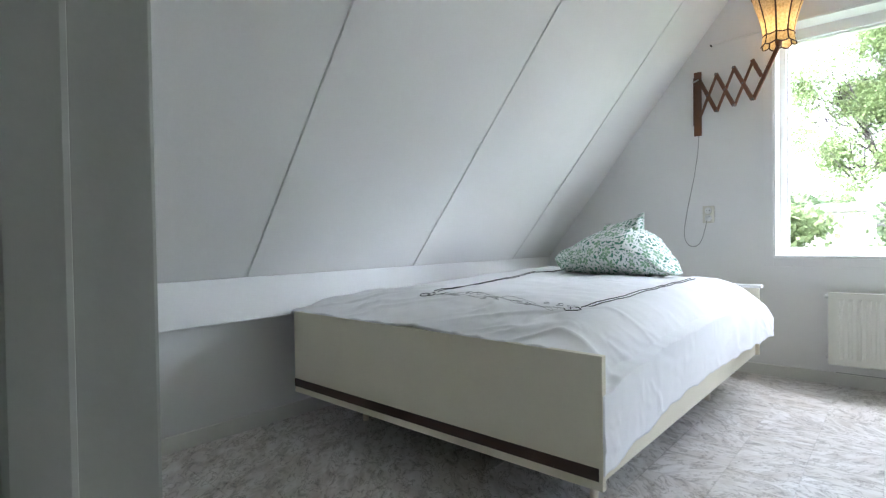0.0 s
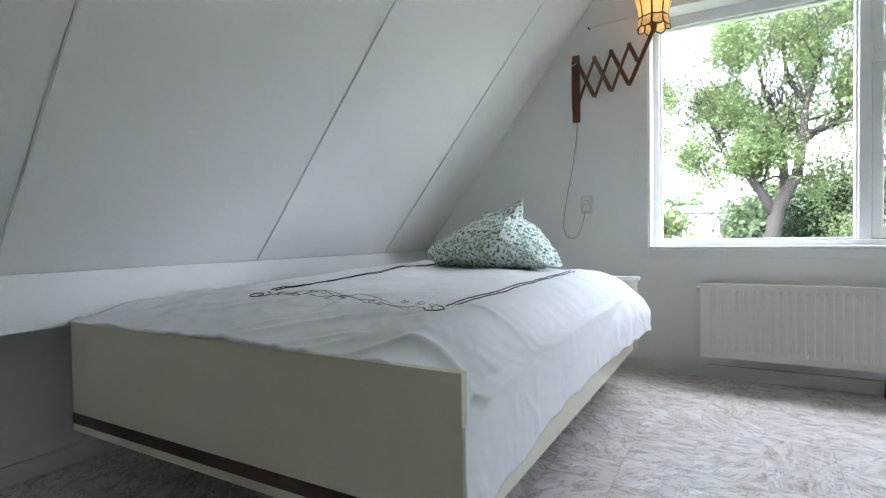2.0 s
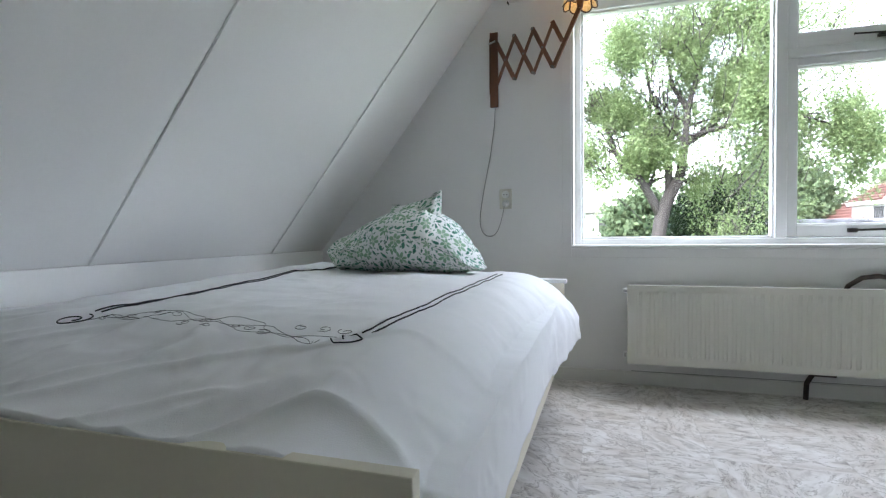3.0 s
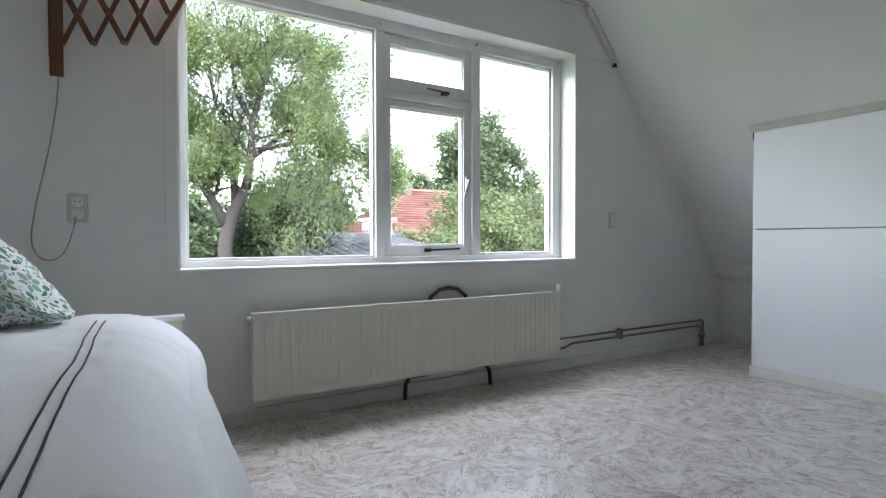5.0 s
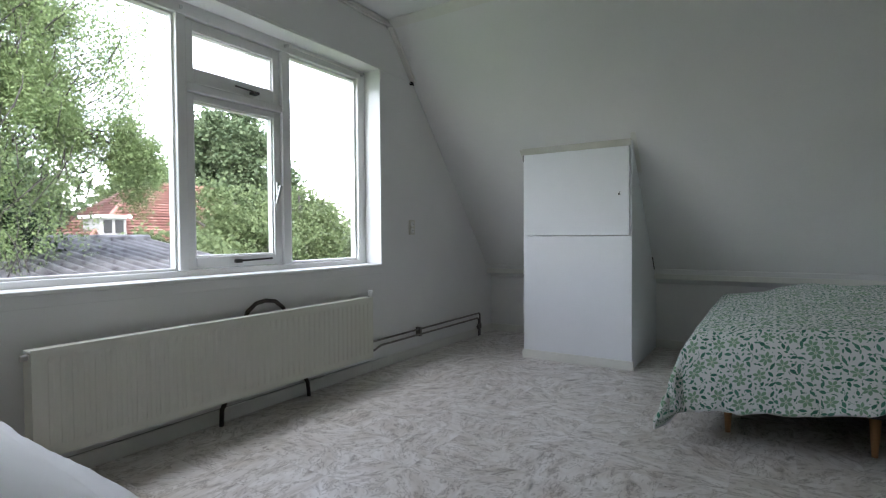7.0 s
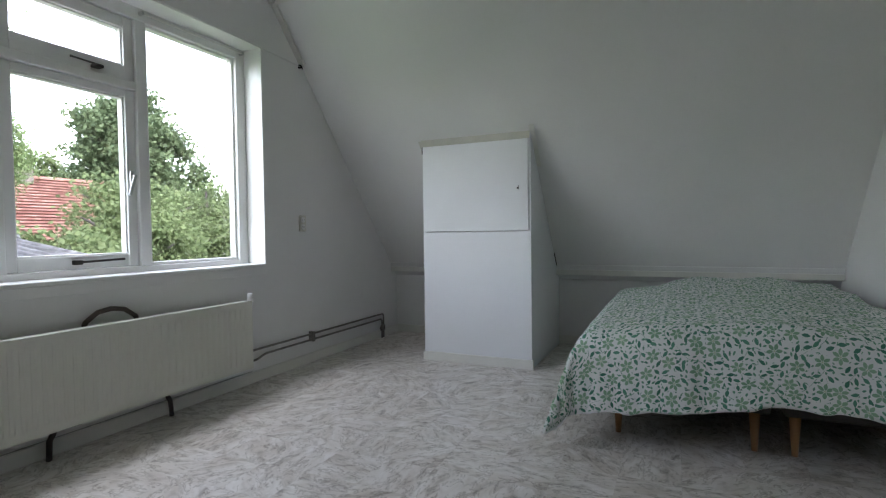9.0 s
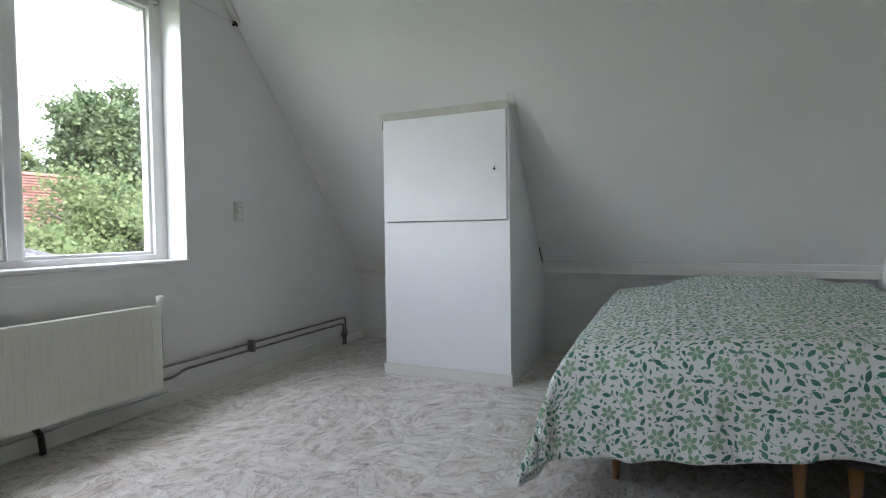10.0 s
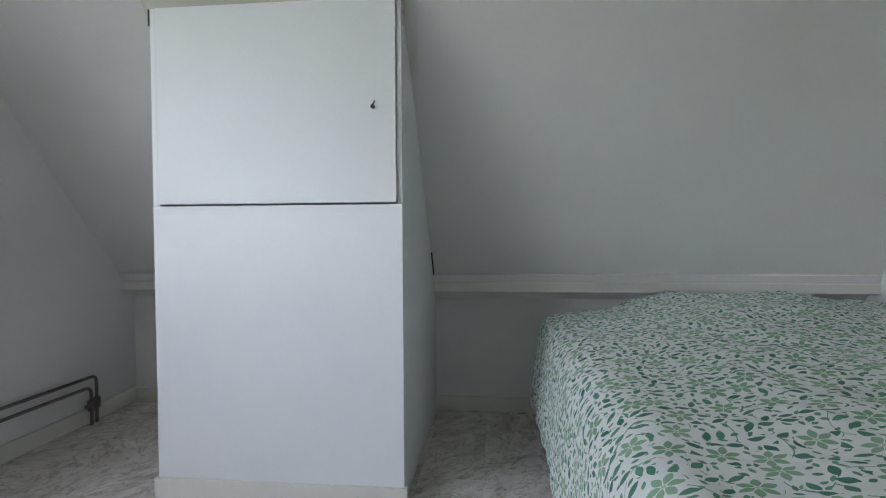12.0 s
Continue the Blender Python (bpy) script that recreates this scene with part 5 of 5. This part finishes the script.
leafy("shrub", 20.5, 20, GZ, 5.5, 5.4, SHRUB, 14000, 0.2, 15, "wide green shrub at the garden's edge", 150, 0.32, True, 0.05)

# shed with a corrugated roof
shed = thing("shed", 4.0, 11, GZ, "low brick shed with a weathered corrugated roof", "shed")
part("wall", box(1.45, 4.6, 9.2, 13.6, GZ, 0.42), BRICK, shed)
bm = bmesh.new()
nx, x0, x1 = 320, 1.30, 4.75
for (ya, za), (yb, zb) in (((8.6, 0.44), (12.9, 1.02)), ((12.9, 1.02), (16.0, 0.4))):
    rowa, rowb = [], []
    for i in range(nx + 1):
        x = x0 + (x1 - x0) * i / nx
        w = 0.045 * math.sin(x * 2 * math.pi / 0.22)
        rowa.append(bm.verts.new((x, ya, za + w)))
        rowb.append(bm.verts.new((x, yb, zb + w)))
    for i in range(nx):
        f = bm.faces.new((rowa[i], rowa[i + 1], rowb[i + 1], rowb[i]))
        f.smooth = True
part("roof", bm, CEMENT, shed, "grey corrugated fibre-cement roof")
part("ridge", tube([(x0, 12.9, 1.03), (x1, 12.9, 1.03)], 0.10, 10), CEMENT, shed)
bm = bmesh.new()
for k in range(int(x0 / 0.22), int(x1 / 0.22) + 1):
    x = (k + 0.75) * 0.22
    if x0 < x < x1:
        tube([(x, 8.6, 0.40), (x, 12.9, 0.98)], 0.034, 5, bm=bm)
tagged(part("moss", bm, MOSS, shed, "dark moss in the corrugations"), kind="stuff")

# house with a red tiled hipped roof, a chimney and a dormer
house = thing("house", 15, 29, GZ, "red-tiled house with a brick chimney and a white dormer", "house")
part("wall", box(9.5, 17.4, 27.0, 33.6, GZ, 0.9), BRICK, house)
bm = bmesh.new()
ridge0, ridge1 = Vector((13.3, 30.0, 3.95)), Vector((17.6, 30.0, 3.95))
c00, c10, c11, c01 = Vector((9.05, 26.3, 0.75)), Vector((17.6, 26.3, 0.75)), Vector((17.6, 34, 0.75)), Vector((9.05, 34, 0.75))
vs = [bm.verts.new(p) for p in (c00, c10, ridge1, ridge0, c11, c01)]
bm.faces.new((vs[0], vs[1], vs[2], vs[3]))
bm.faces.new((vs[5], vs[0], vs[3]))
bm.faces.new((vs[4], vs[5], vs[3], vs[2]))
bm.faces.new((vs[1], vs[4], vs[2]))
roof = part("roof", bm, ROOFTILE, house, "faded red clay tile roof")
# courses of tiles
bm = bmesh.new()
for k in range(22):
    f0, f1 = k / 22, (k + 1.15) / 22
    for pa, pb, qa, qb, up in ((c00, c10, ridge0, ridge1, Vector((0, -0.6, 0.8))), (c01, c00, ridge0, ridge0, Vector((-0.7, 0, 0.7)))):
        a, b = pa.lerp(qa, f0) + up * 0.12, pb.lerp(qb, f0) + up * 0.12
        c, d = pb.lerp(qb, min(f1, 1)) + up * 0.015, pa.lerp(qa, min(f1, 1)) + up * 0.015
        n = max(1, int((b - a).length / 0.26))
        for i in range(n):
            t0, t1 = i / n, (i + 0.93) / n
            bm.faces.new([bm.verts.new(q) for q in (a.lerp(b, t0), a.lerp(b, t1), d.lerp(c, t1), d.lerp(c, t0))])
tagged(part("tile", bm, ROOFTILE, roof), kind="stuff")
part("ridge", tube([c00, ridge0], 0.11, 8), ROOFTILE, roof)
part("ridge", tube([ridge0, ridge1], 0.11, 8), ROOFTILE, roof)
chimney = part("chimney", box(13.0, 13.7, 29.6, 30.2, 3.3, 4.42), CHIMNEY, house, "grey brick chimney")
part("pot", tube([(13.35, 29.9, 4.42), (13.35, 29.9, 4.6)], 0.1, 10), CHIMNEY, chimney)
dormer = part("dormer", box(9.86, 10.95, 26.6, 28.2, 1.15, 1.95), RENDERED, house, "white wooden dormer")
part("flat_roof", box(9.68, 11.12, 26.4, 28.3, 1.95, 2.08), FRAME, dormer)
for x in (10.0, 10.48):
    part("pane", box(x, x + 0.34, 26.57, 26.6, 1.28, 1.86), DARK, dormer)

# pale houses far down the gardens
def far_house(x, y, w, d, wall_h, roof_h, mat, roofmat, label):
    h = thing("house", x, y, GZ, label, "house", "far houses")
    part("wall", box(x - w / 2, x + w / 2, y - d / 2, y + d / 2, GZ, GZ + wall_h), mat, h)
    part("roof", prism([(x - w / 2 - 0.3, GZ + wall_h), (x + w / 2 + 0.3, GZ + wall_h), (x + w / 4, GZ + wall_h + roof_h), (x - w / 4, GZ + wall_h + roof_h)], y - d / 2 - 0.3, y + d / 2 + 0.3), roofmat, h)
    k = max(2, int(w / 2.2))
    for fl in range(2):
        for i in range(k):
            xx, zz = x - w / 2 + (i + 0.5) * w / k, GZ + 1.0 + fl * 2.6
            if zz + 1.3 < GZ + wall_h:
                wnd = part("window", box(xx - 0.55, xx + 0.55, y - d / 2 - 0.06, y - d / 2, zz, zz + 1.25), FRAME, h)
                part("pane", box(xx - 0.45, xx + 0.45, y - d / 2 - 0.08, y - d / 2 - 0.06, zz + 0.1, zz + 1.15), DARK, wnd)


far_house(-2.2, 45, 6.5, 7, 5.2, 0.5, RENDERED, GREYROOF, "pale flat-topped house far down the gardens")
far_house(3.6, 48, 5.5, 7, 4.2, 0.4, RENDERED, GREYROOF, "pale low house far down the gardens")
far_house(-9.5, 42, 7, 8, 4.2, 2.2, BRICK, GREYROOF, "brick house with a dull tiled roof")
leafy("tree", 30, 60, GZ, 18, 10, ELM, 9000, 0.7, 21, "row of far green trees", 160, 1.0, True, 0.05)
leafy("tree", 12, 66, GZ, 20, 9, ELM, 9000, 0.7, 22, "row of far green trees", 160, 1.0, True, 0.05)
leafy("tree", -8, 66, GZ, 20, 8, ELM, 9000, 0.7, 23, "row of far green trees", 160, 1.0, True, 0.05)
leafy("tree", 48, 62, GZ, 22, 10, ELM, 9000, 0.7, 24, "row of far green trees", 160, 1.0, True, 0.05)

# ---- floor tiles, last ----
TS = 0.25
near = bmesh.new()
box(0.0003, TS - 0.0003, 0.0003, TS - 0.0003, -0.004, 0.0, 0.0004, bm=near, segments=1)
tile_mesh = bpy.data.meshes.new("tile")
near.to_mesh(tile_mesh)
near.free()
tile_mesh.materials.append(TILE)
rest = bmesh.new()
x = XL
while x < XR:
    y = YD
    while y < Y1:
        if x > -0.75:
            ob = new("tile", tile_mesh)
            ob.location = (x, y, 0)
            ob.parent = floor
        else:
            box(x + 0.0012, min(x + TS, XR) - 0.0012, y + 0.0012, y + TS - 0.0012, -0.004, 0.0, bm=rest)
        y += TS
    x += TS
y = -1.8
box(-1.5, 1.5, -1.8, YD - 0.002, -0.004, 0.0, bm=rest)
tagged(part("tiles", rest, TILE, floor), kind="stuff")
